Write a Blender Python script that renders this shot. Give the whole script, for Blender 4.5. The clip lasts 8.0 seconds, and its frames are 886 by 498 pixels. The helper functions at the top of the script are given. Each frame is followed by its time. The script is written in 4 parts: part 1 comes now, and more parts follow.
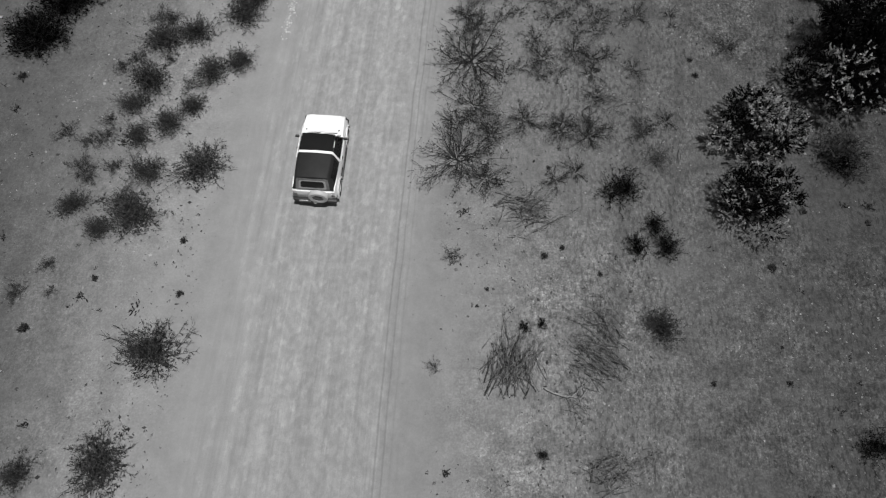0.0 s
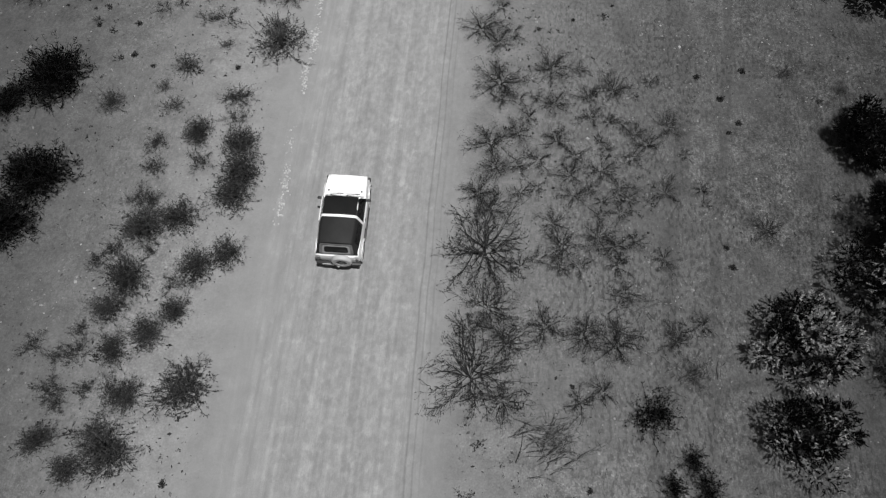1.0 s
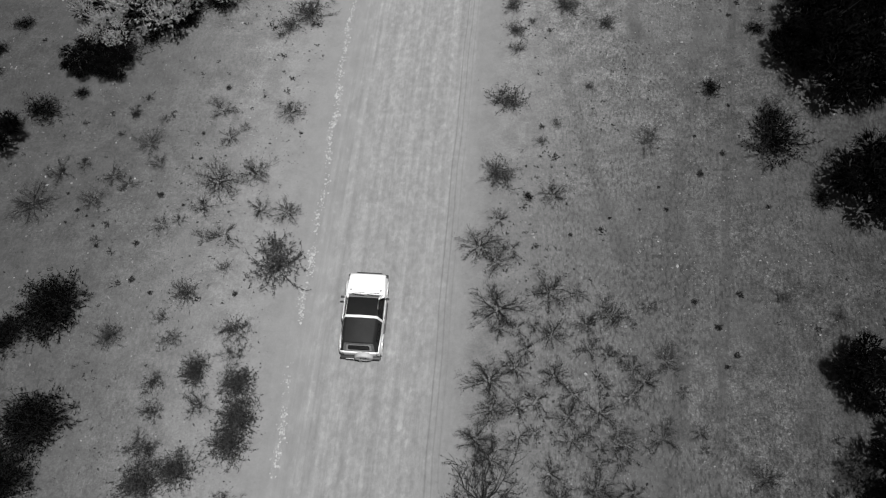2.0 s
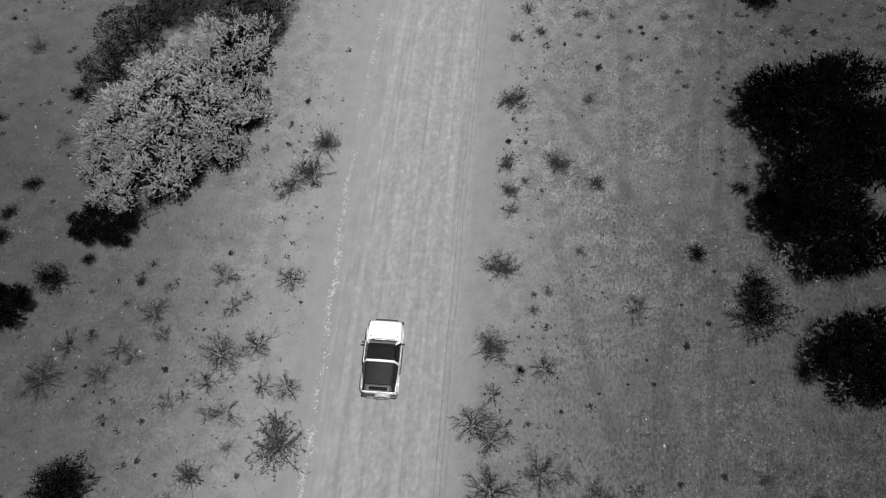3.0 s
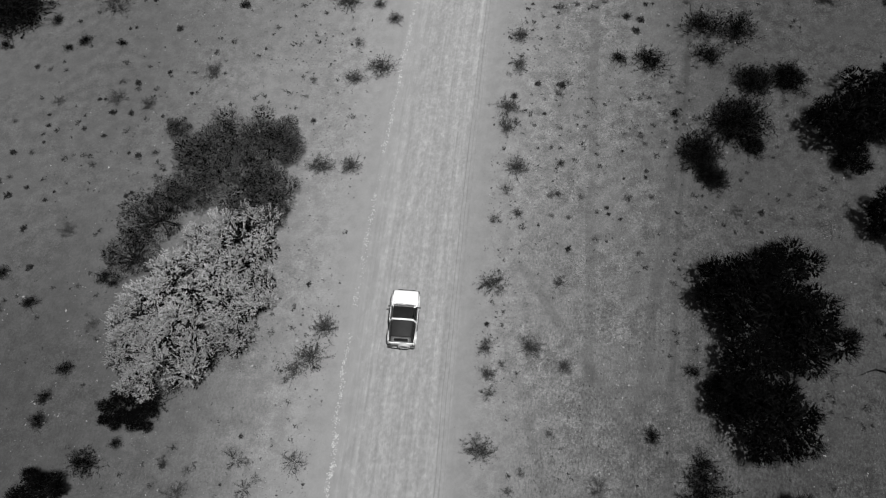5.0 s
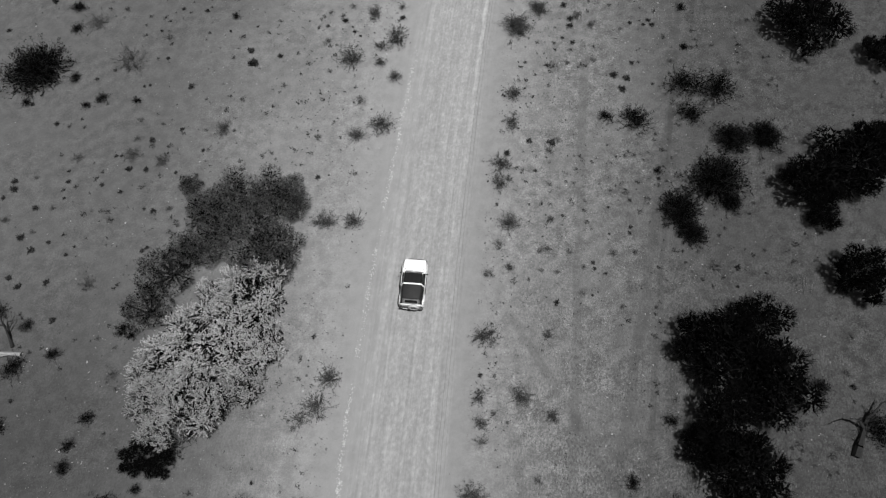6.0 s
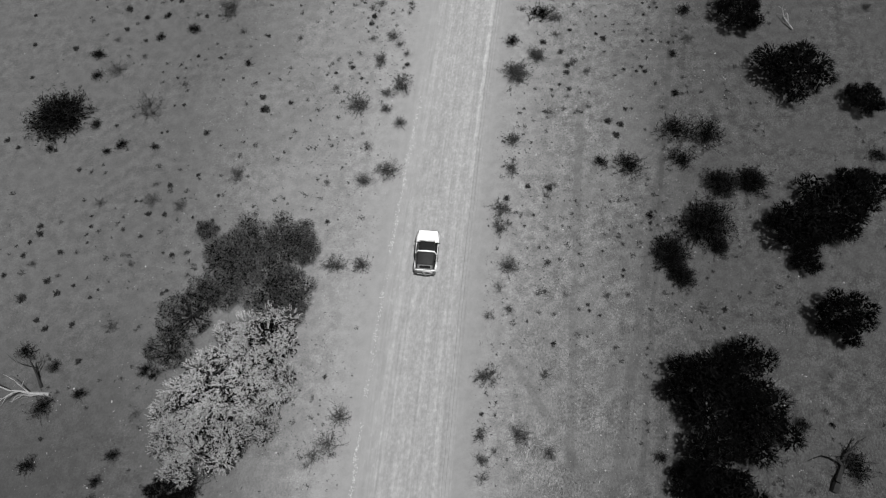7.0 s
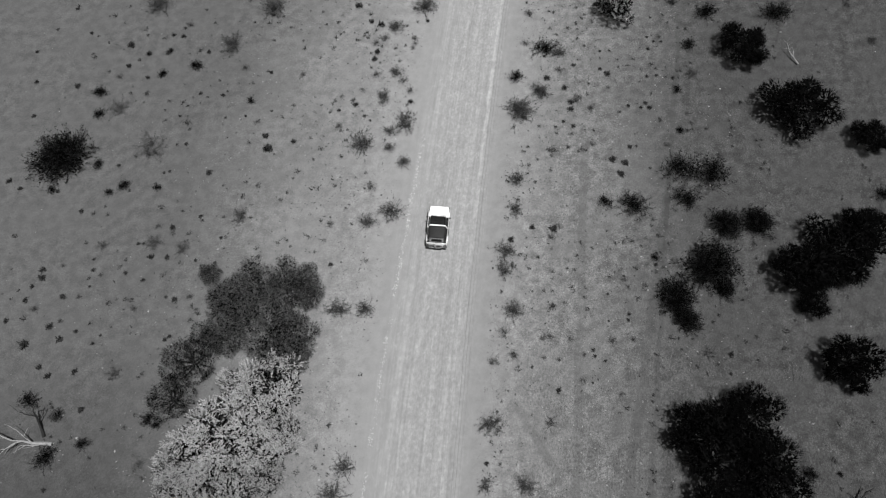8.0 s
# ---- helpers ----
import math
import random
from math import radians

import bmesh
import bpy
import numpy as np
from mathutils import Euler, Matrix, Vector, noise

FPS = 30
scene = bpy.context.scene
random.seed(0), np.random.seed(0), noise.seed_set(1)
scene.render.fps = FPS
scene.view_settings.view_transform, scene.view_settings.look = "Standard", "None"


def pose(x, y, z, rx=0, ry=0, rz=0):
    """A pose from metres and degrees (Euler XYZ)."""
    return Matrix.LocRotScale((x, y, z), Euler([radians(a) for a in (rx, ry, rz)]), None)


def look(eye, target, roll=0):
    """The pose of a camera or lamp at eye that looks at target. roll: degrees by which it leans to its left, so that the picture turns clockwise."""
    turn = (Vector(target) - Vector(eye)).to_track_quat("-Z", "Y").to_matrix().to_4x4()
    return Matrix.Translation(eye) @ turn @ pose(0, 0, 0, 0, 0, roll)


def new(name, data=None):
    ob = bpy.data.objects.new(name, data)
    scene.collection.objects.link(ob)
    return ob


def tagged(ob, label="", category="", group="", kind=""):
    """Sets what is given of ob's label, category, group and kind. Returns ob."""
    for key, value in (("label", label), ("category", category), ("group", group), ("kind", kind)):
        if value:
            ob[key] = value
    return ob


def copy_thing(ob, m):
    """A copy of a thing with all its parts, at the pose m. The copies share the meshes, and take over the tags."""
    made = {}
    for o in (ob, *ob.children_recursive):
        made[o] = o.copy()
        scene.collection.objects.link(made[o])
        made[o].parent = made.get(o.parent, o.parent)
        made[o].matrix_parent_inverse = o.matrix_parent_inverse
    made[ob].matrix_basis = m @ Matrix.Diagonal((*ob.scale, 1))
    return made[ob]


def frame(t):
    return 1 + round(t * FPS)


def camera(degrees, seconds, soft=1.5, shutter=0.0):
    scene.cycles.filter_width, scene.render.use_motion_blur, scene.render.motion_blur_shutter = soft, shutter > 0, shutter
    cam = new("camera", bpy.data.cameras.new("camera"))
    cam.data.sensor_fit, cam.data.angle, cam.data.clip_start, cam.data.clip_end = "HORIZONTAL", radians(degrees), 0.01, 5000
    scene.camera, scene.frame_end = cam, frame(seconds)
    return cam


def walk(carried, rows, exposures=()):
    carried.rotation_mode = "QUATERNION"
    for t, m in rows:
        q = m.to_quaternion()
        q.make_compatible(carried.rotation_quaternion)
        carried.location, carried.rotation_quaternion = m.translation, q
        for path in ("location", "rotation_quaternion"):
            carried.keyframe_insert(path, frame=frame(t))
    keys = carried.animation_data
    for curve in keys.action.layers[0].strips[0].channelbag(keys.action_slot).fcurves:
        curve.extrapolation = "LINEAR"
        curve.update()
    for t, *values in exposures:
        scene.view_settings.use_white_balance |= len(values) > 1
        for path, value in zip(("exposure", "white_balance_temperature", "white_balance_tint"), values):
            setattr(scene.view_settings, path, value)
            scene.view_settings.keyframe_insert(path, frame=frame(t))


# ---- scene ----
cam = camera(69.2, 8.0, soft=1.2)
PATH = [
    (0.0, (0.022, -0.022, 20.975), (0.027, 0.754, 19.132), 0.9),
    (0.5, (-0.23, 3.888, 20.962), (-0.228, 4.668, 19.12), 0.6),
    (1.0, (-0.422, 7.993, 21.514), (-0.415, 8.774, 19.673), 0.8),
    (1.5, (-0.389, 12.246, 23.081), (-0.387, 13.028, 21.24), 0.3),
    (2.0, (-0.253, 16.441, 25.019), (-0.253, 17.231, 23.182), 0.0),
    (3.3, (0.047, 24.594, 30.088), (0.048, 25.4, 28.258), -0.0),
    (3.5, (0.128, 25.499, 30.832), (0.129, 26.308, 29.004), -0.1),
    (4.0, (0.438, 27.398, 32.816), (0.434, 28.214, 30.99), -0.4),
    (4.5, (0.62, 29.084, 34.858), (0.62, 29.897, 33.031), -0.2),
    (6.0, (0.945, 32.611, 40.856), (0.952, 33.426, 39.03), 0.3),
    (6.5, (0.876, 33.517, 42.803), (0.883, 34.331, 40.977), 0.2),
    (7.0, (0.736, 34.481, 44.535), (0.742, 35.294, 42.708), 0.2),
    (7.5, (0.627, 35.816, 45.416), (0.63, 36.629, 43.588), -0.2),
    (8.0, (0.541, 37.626, 45.605), (0.543, 38.438, 43.777), -0.2),
]
walk(cam, [(t, look(eye, target, roll)) for t, eye, target, roll in PATH], exposures=((0.0, -0.28), (2.0, -0.21), (4.5, -0.18), (7.0, 0.01), (8.0, 0.04)))

# ---------------------------------------------------------------- light
SUN_ELEVATION, SUN_AZIMUTH = 76.8, 127.0  # azimuth clockwise from +y
world = bpy.data.worlds.new("world")
scene.world = world
world.use_nodes = True
wt = world.node_tree
sky = wt.nodes.new("ShaderNodeTexSky")
sky.sky_type, sky.sun_disc = "NISHITA", False
sky.sun_elevation, sky.sun_rotation = radians(SUN_ELEVATION), radians(SUN_AZIMUTH)
grey = wt.nodes.new("ShaderNodeRGBToBW")
wt.links.new(sky.outputs[0], grey.inputs[0])
wt.links.new(grey.outputs[0], wt.nodes["Background"].inputs[0])
wt.nodes["Background"].inputs[1].default_value = 0.045

sun_data = bpy.data.lights.new("sun", "SUN")
sun_data.energy, sun_data.angle = 5.0, radians(0.53)
sun = new("sun", sun_data)
az, el = radians(SUN_AZIMUTH), radians(SUN_ELEVATION)
sun.matrix_world = look((60 * math.sin(az) * math.cos(el), 60 * math.cos(az) * math.cos(el), 60 * math.sin(el)), (0, 0, 0))


# ---------------------------------------------------------------- materials
class Nodes:
    """Short hand for a node material."""

    def __init__(self, name, rough=0.8, metal=0.0, spec=0.5):
        self.m = bpy.data.materials.new(name)
        self.m.use_nodes = True
        self.t = self.m.node_tree
        self.b = self.t.nodes["Principled BSDF"]
        self.b.inputs["Roughness"].default_value = rough
        self.b.inputs["Metallic"].default_value = metal
        self.b.inputs["Specular IOR Level"].default_value = spec

    def link(self, a, b):
        self.t.links.new(a, b)

    def put(self, sock, v):
        if isinstance(v, (int, float)):
            sock.default_value = v
        elif isinstance(v, tuple):
            sock.default_value = v
        else:
            self.link(v, sock)

    def math(self, op, a, b=0.0, c=None, clamp=False):
        n = self.t.nodes.new("ShaderNodeMath")
        n.operation, n.use_clamp = op, clamp
        self.put(n.inputs[0], a)
        self.put(n.inputs[1], b)
        if c is not None:
            self.put(n.inputs[2], c)
        return n.outputs[0]

    def ramp(self, v, a, b, lo=0.0, hi=1.0):
        n = self.t.nodes.new("ShaderNodeMapRange")
        n.interpolation_type = "SMOOTHSTEP"
        for i, q in enumerate((v, a, b, lo, hi)):
            self.put(n.inputs[i], q)
        return n.outputs[0]

    def mix(self, f, a, b):
        n = self.t.nodes.new("ShaderNodeMix")
        n.data_type = "FLOAT"
        for i, q in zip((0, 2, 3), (f, a, b)):
            self.put(n.inputs[i], q)
        return n.outputs[0]

    def noise(self, vec, scale, detail=3.0, rough=0.55):
        n = self.t.nodes.new("ShaderNodeTexNoise")
        if vec is not None:
            self.link(vec, n.inputs["Vector"])
        n.inputs["Scale"].default_value, n.inputs["Detail"].default_value = scale, detail
        n.inputs["Roughness"].default_value = rough
        return n.outputs["Fac"]

    def join(self, x, y, z=0.0):
        n = self.t.nodes.new("ShaderNodeCombineXYZ")
        for i, q in enumerate((x, y, z)):
            self.put(n.inputs[i], q)
        return n.outputs[0]

    def colour(self, v):
        if isinstance(v, (int, float)):
            self.b.inputs["Base Color"].default_value = (v, v, v, 1)
        else:
            self.link(v, self.b.inputs["Base Color"])

    def bump(self, h, strength=0.5, distance=0.02):
        n = self.t.nodes.new("ShaderNodeBump")
        n.inputs["Strength"].default_value, n.inputs["Distance"].default_value = strength, distance
        self.link(h, n.inputs["Height"])
        self.link(n.outputs[0], self.b.inputs["Normal"])


def simple(name, lo, hi, scale=6.0, rough=0.7, metal=0.0, spec=0.5, bump=0.0, island=0.0):
    """Grey surface with two scales of variation; island: variation from piece to piece."""
    n = Nodes(name, rough, metal, spec)
    co = n.t.nodes.new("ShaderNodeTexCoord").outputs["Object"]
    f = n.math("ADD", n.math("MULTIPLY", n.noise(co, scale), 0.6), n.math("MULTIPLY", n.noise(co, scale * 7), 0.4))
    v = n.ramp(f, 0.3, 0.7, lo, hi)
    if island:
        geo = n.t.nodes.new("ShaderNodeNewGeometry").outputs["Random Per Island"]
        v = n.math("MULTIPLY", v, n.mix(geo, 1 - island, 1 + island))
        ob = n.t.nodes.new("ShaderNodeObjectInfo").outputs["Random"]
        v = n.math("MULTIPLY", v, n.mix(ob, 0.82, 1.18))
    n.colour(v)
    if bump:
        n.bump(n.noise(co, scale * 9), bump, 0.01)
    return n.m


def ground_material():
    """Pale graded gravel road through dusty soil with dry litter."""
    n = Nodes("ground_soil", 0.95, 0.0, 0.15)
    n.b.inputs["Diffuse Roughness"].default_value = 1.0
    uv = n.t.nodes.new("ShaderNodeUVMap")
    uv.uv_map = "along_road"
    sep = n.t.nodes.new("ShaderNodeSeparateXYZ")
    n.link(uv.outputs[0], sep.inputs[0])
    u, v = sep.outputs[0], sep.outputs[1]
    flat = n.join(u, v)
    big, mid = n.noise(flat, 0.12, 3), n.noise(flat, 1.2, 5, 0.6)
    fine, grit = n.noise(flat, 6.5, 4, 0.65), n.noise(flat, 22.0, 3, 0.7)
    away = n.math("ABSOLUTE", u)
    place = n.t.nodes.new("ShaderNodeSeparateXYZ")
    n.link(n.t.nodes.new("ShaderNodeTexCoord").outputs["Object"], place.inputs[0])
    x, y = place.outputs[0], place.outputs[1]

    def off_line(at, slope, y0):
        """Distance across a line that passes (at, y0)."""
        return n.math("SUBTRACT", x, n.math("ADD", at, n.math("MULTIPLY", n.math("SUBTRACT", y, y0), slope)))

    # soil: pale dusty verge with painted lens falloff; litter and bare patches break it
    wobble = n.math("MULTIPLY", n.math("SUBTRACT", n.noise(flat, 0.25, 3), 0.5), 2.5)
    # fades away from the road: real dust, and lens edge darkening as colour
    soil_tone = n.ramp(n.math("ADD", away, n.math("MULTIPLY", n.math("SUBTRACT", big, 0.5), 8.0)), 4.5, 23.0, 0.212, 0.088)
    soil_tone = n.math("MULTIPLY", soil_tone, n.mix(n.ramp(away, 4.0, 9.0), 1.0, n.ramp(y, 10.0, 72.0, 0.86, 0.80)))
    soil_tone = n.math("MULTIPLY", soil_tone, n.ramp(u, -24.0, 9.0, 1.15, 0.92))
    # both sides darkened further: lens edge falloff put into the soil colour
    left = n.math("MULTIPLY", n.ramp(n.math("ADD", u, wobble), -13.0, -4.5, 1.0, 0.0), n.ramp(y, 36.0, 54.0, 1.0, 0.0))
    soil_tone = n.math("MULTIPLY", soil_tone, n.mix(left, 1.0, n.ramp(y, 4.0, 26.0, 0.42, 0.58)))
    right = n.math("MULTIPLY", n.ramp(n.math("ADD", u, wobble), 8.0, 15.0), n.ramp(y, 28.0, 46.0, 1.0, 0.0))
    soil_tone = n.math("MULTIPLY", soil_tone, n.mix(right, 1.0, 0.85))
    old_track = n.math("ADD", off_line(11.8, 0.17, 34.0), wobble)
    soil_tone = n.math("MULTIPLY", soil_tone, n.ramp(old_track, -7.0, 9.0, 1.0, 0.86))
    thicket = n.math("MULTIPLY", n.math("MULTIPLY", n.ramp(n.math("ADD", u, wobble), 3.2, 5.0), n.ramp(u, 11.0, 14.0, 1.0, 0.0)), n.math("MULTIPLY", n.ramp(y, 7.0, 12.0), n.ramp(y, 27.0, 36.0, 1.0, 0.0)))
    soil_tone = n.math("MULTIPLY", soil_tone, n.mix(thicket, 1.0, 0.80))
    rough = n.math("MULTIPLY", n.mix(thicket, n.ramp(away, 3.6, 7.5), 0.35), n.math("MULTIPLY", n.ramp(u, -4.0, 4.0, 0.5, 1.0), n.ramp(n.noise(flat, 0.22, 3), 0.38, 0.62, 0.35, 1.0)))
    for at, slope, y0, wide, first, last in ((5.8, -0.182, 35.3, 0.36, 24, 41), (8.16, -0.529, 41.2, 0.42, 33, 49), (10.15, 0.116, 47.1, 0.4, 34, 70), (12.83, 0.266, 40.3, 0.42, 24, 66), (12.6, 0.2, 40.0, 0.35, -5.0, 30.0), (14.3, 0.2, 40.0, 0.25, 8.0, 84.0)):
        d = n.math("ABSOLUTE", n.math("ADD", off_line(at, slope, y0), n.math("MULTIPLY", wobble, 0.3)))
        on = n.math("MULTIPLY", n.ramp(d, wide * 0.5, wide * 1.1, 1.0, 0.0), n.math("MULTIPLY", n.ramp(y, first, first + 3.0), n.ramp(y, last - 4.0, last, 1.0, 0.0)))
        soil_tone = n.math("MULTIPLY", soil_tone, n.mix(on, 1.0, n.mix(n.ramp(n.noise(flat, 0.35, 2), 0.3, 0.55, 0.4, 1.0), 1.0, 0.82)))
        rough = n.math("MULTIPLY", rough, n.mix(on, 1.0, 0.5))
    soil = n.math("MULTIPLY", soil_tone, n.mix(n.math("ADD", n.math("MULTIPLY", rough, 0.8), 0.2), 1.0, n.ramp(mid, 0.32, 0.68, 0.68, 1.28)))
    speck = n.math("MULTIPLY", n.ramp(fine, 0.28, 0.72, 0.7, 1.28), n.ramp(n.noise(flat, 15.0, 2, 0.6), 0.32, 0.68, 0.72, 1.3))
    soil = n.math("MULTIPLY", soil, n.mix(n.math("ADD", n.math("MULTIPLY", rough, 0.85), 0.12), 1.0, speck))
    pale = n.math("MULTIPLY", n.ramp(n.noise(flat, 3.6, 5, 0.75), 0.6, 0.7), rough)
    soil = n.math("MULTIPLY", soil, n.mix(pale, 1.0, 1.75))
    chaff = n.math("MULTIPLY", n.ramp(n.noise(flat, 8.5, 3, 0.7), 0.57, 0.65), n.math("MULTIPLY", rough, n.ramp(n.noise(flat, 0.9, 3), 0.45, 0.6)))
    soil = n.math("MULTIPLY", soil, n.mix(chaff, 1.0, 1.75))
    dark = n.math("MULTIPLY", n.ramp(n.noise(flat, 6.0, 3, 0.7), 0.62, 0.72), n.ramp(n.noise(flat, 0.5, 2), 0.4, 0.6))
    soil = n.math("MULTIPLY", soil, n.mix(dark, 1.0, 0.7))
    # trodden flecks, drawn out along the road
    fleck = n.noise(n.join(n.math("MULTIPLY", u, 8.0), n.math("MULTIPLY", v, 4.0)), 1.0, 2, 0.6)
    grain = n.math("MULTIPLY", n.math("MULTIPLY", n.ramp(away, 4.5, 9.0), n.ramp(u, -4.0, 4.0, 0.35, 1.0)), n.math("MULTIPLY", n.ramp(n.noise(flat, 0.3, 2), 0.35, 0.6, 0.45, 1.0), n.ramp(y, 26.0, 58.0, 1.0, 0.35)))
    soil = n.math("MULTIPLY", soil, n.mix(grain, 1.0, n.ramp(fleck, 0.36, 0.56, 0.60, 1.08)))
    crumb = n.noise(n.join(n.math("MULTIPLY", u, 11.0), n.math("MULTIPLY", v, 7.0), 4.0), 1.0, 2, 0.6)
    soil = n.math("MULTIPLY", soil, n.mix(n.math("MULTIPLY", n.ramp(crumb, 0.60, 0.70), grain), 1.0, 1.7))
    # road: wheel streaks, washboard, graded stripes
    streak = n.noise(n.join(n.math("MULTIPLY", u, 2.3), n.math("MULTIPLY", v, 0.07)), 1.0, 4, 0.6)
    thin = n.noise(n.join(n.math("MULTIPLY", u, 7.0), n.math("MULTIPLY", v, 0.09)), 1.0, 3, 0.6)
    patch = n.noise(n.join(n.math("MULTIPLY", u, 2.3), n.math("MULTIPLY", v, 0.85)), 1.0, 3, 0.5)
    ripple = n.math("SINE", n.math("ADD", n.math("MULTIPLY", v, 9.0), n.math("MULTIPLY", n.noise(flat, 0.8, 2), 9.0)))
    ripple = n.math("MULTIPLY", ripple, n.ramp(streak, 0.45, 0.65, 0.0, 0.035))
    road = n.ramp(streak, 0.3, 0.7, 0.220, 0.264)
    road = n.math("MULTIPLY", road, n.ramp(thin, 0.3, 0.7, 0.94, 1.05))
    road = n.math("MULTIPLY", road, n.ramp(patch, 0.3, 0.75, 0.93, 1.10))
    blob = n.noise(n.join(n.math("MULTIPLY", u, 3.2), n.math("MULTIPLY", v, 2.1)), 1.0, 4, 0.65)
    road = n.math("MULTIPLY", road, n.ramp(blob, 0.52, 0.68, 0.98, 1.13))
    road = n.math("MULTIPLY", road, n.ramp(grit, 0.3, 0.7, 0.95, 1.05))
    road = n.math("MULTIPLY", road, n.math("ADD", 1.0, ripple))
    cell = n.noise(n.join(n.math("MULTIPLY", u, 5.0), n.math("MULTIPLY", v, 3.4), 7.0), 1.0, 3, 0.6)
    road = n.math("MULTIPLY", road, n.mix(n.ramp(u, -2.5, -0.5, 0.3, 1.0), 1.0, n.ramp(cell, 0.35, 0.65, 0.92, 1.09)))
    rut = n.math("ABSOLUTE", n.math("SUBTRACT", u, 2.8))
    grooves = n.math("SINE", n.math("ADD", n.math("MULTIPLY", u, 26.0), n.math("MULTIPLY", n.noise(n.join(0.0, v), 0.25, 2), 5.0)))
    road = n.math("MULTIPLY", road, n.mix(n.math("MULTIPLY", n.ramp(rut, 0.15, 0.5, 1.0, 0.0), n.ramp(grooves, 0.5, 0.95)), 1.0, 0.76))
    ridge = n.math("SUBTRACT", u, n.math("ADD", 2.36, n.math("MULTIPLY", n.math("SUBTRACT", n.noise(n.join(0.0, v), 0.35, 2), 0.5), 0.3)))
    ridge = n.math("MULTIPLY", n.ramp(n.math("ABSOLUTE", ridge), 0.05, 0.24, 1.0, 0.0), n.math("MULTIPLY", n.ramp(v, 44.0, 62.0), n.ramp(patch, 0.35, 0.55, 0.45, 1.0)))
    road = n.math("MULTIPLY", road, n.mix(ridge, 1.0, 1.24))
    edge = n.math("ADD", away, n.math("MULTIPLY", n.math("SUBTRACT", n.noise(flat, 0.5, 4), 0.5), 0.9))
    mask = n.ramp(edge, 1.8, 4.2, 1.0, 0.0)
    n.colour(n.math("MULTIPLY", n.mix(mask, soil, road), 1.22))
    h = n.math("ADD", n.math("MULTIPLY", fine, n.mix(mask, n.math("ADD", n.math("MULTIPLY", rough, 0.8), 0.1), 0.3)), n.math("ADD", n.math("MULTIPLY", grit, 0.35), n.math("MULTIPLY", n.math("MULTIPLY", thin, mask), 0.5)))
    n.bump(h, 0.42, 0.04)
    return n.m


GROUND = ground_material()
TWIG = simple("shrub_twigs", 0.035, 0.085, 5.0, 0.85, bump=0.3, island=0.35)
BARE_TWIG = simple("bare_branches", 0.006, 0.018, 5.0, 0.85, bump=0.3, island=0.4)
TWIG_LEAF = simple("shrub_leaves", 0.010, 0.032, 5.0, 0.8, island=0.45)
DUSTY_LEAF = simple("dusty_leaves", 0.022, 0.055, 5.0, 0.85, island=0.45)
SPARSE = simple("sparse_twigs", 0.03, 0.07, 5.0, 0.85, island=0.3)
# leaf colour of dark plants, and painted shade inside paler crowns
DARK_AND_SHADE_LEAF = simple("dark_and_shade_leaves", 0.002, 0.0055, 4.0, 1.0, spec=0.0, island=0.5)
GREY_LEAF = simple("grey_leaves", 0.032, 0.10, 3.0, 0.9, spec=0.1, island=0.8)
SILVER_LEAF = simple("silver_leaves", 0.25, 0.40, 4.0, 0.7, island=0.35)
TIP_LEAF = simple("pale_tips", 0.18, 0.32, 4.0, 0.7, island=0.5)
BARK = simple("bark", 0.007, 0.018, 8.0, 0.95, bump=0.6)
DEAD = simple("bleached_wood", 0.18, 0.32, 9.0, 0.85, bump=0.6)
DEAD_DARK = simple("weathered_sticks", 0.012, 0.16, 9.0, 0.9, bump=0.5, island=0.9)
GRASS = simple("dry_tuft", 0.010, 0.03, 6.0, 0.9, island=0.5)
PALE_STONE = simple("pale_gravel", 0.32, 0.46, 5.0, 0.9, bump=0.4, island=0.25)
STONE = simple("loose_stone", 0.16, 0.34, 5.0, 0.9, bump=0.4, island=0.4)
LITTER = simple("dry_litter", 0.02, 0.23, 0.4, 0.9, island=0.8)


# ---------------------------------------------------------------- mesh helpers
def mesh_of(name, verts, faces, material, smooth=False):
    me = bpy.data.meshes.new(name)
    me.from_pydata([tuple(q) for q in verts], [], faces)
    me.materials.append(material)
    if smooth:
        me.polygons.foreach_set("use_smooth", [True] * len(me.polygons))
    me.update()
    return me


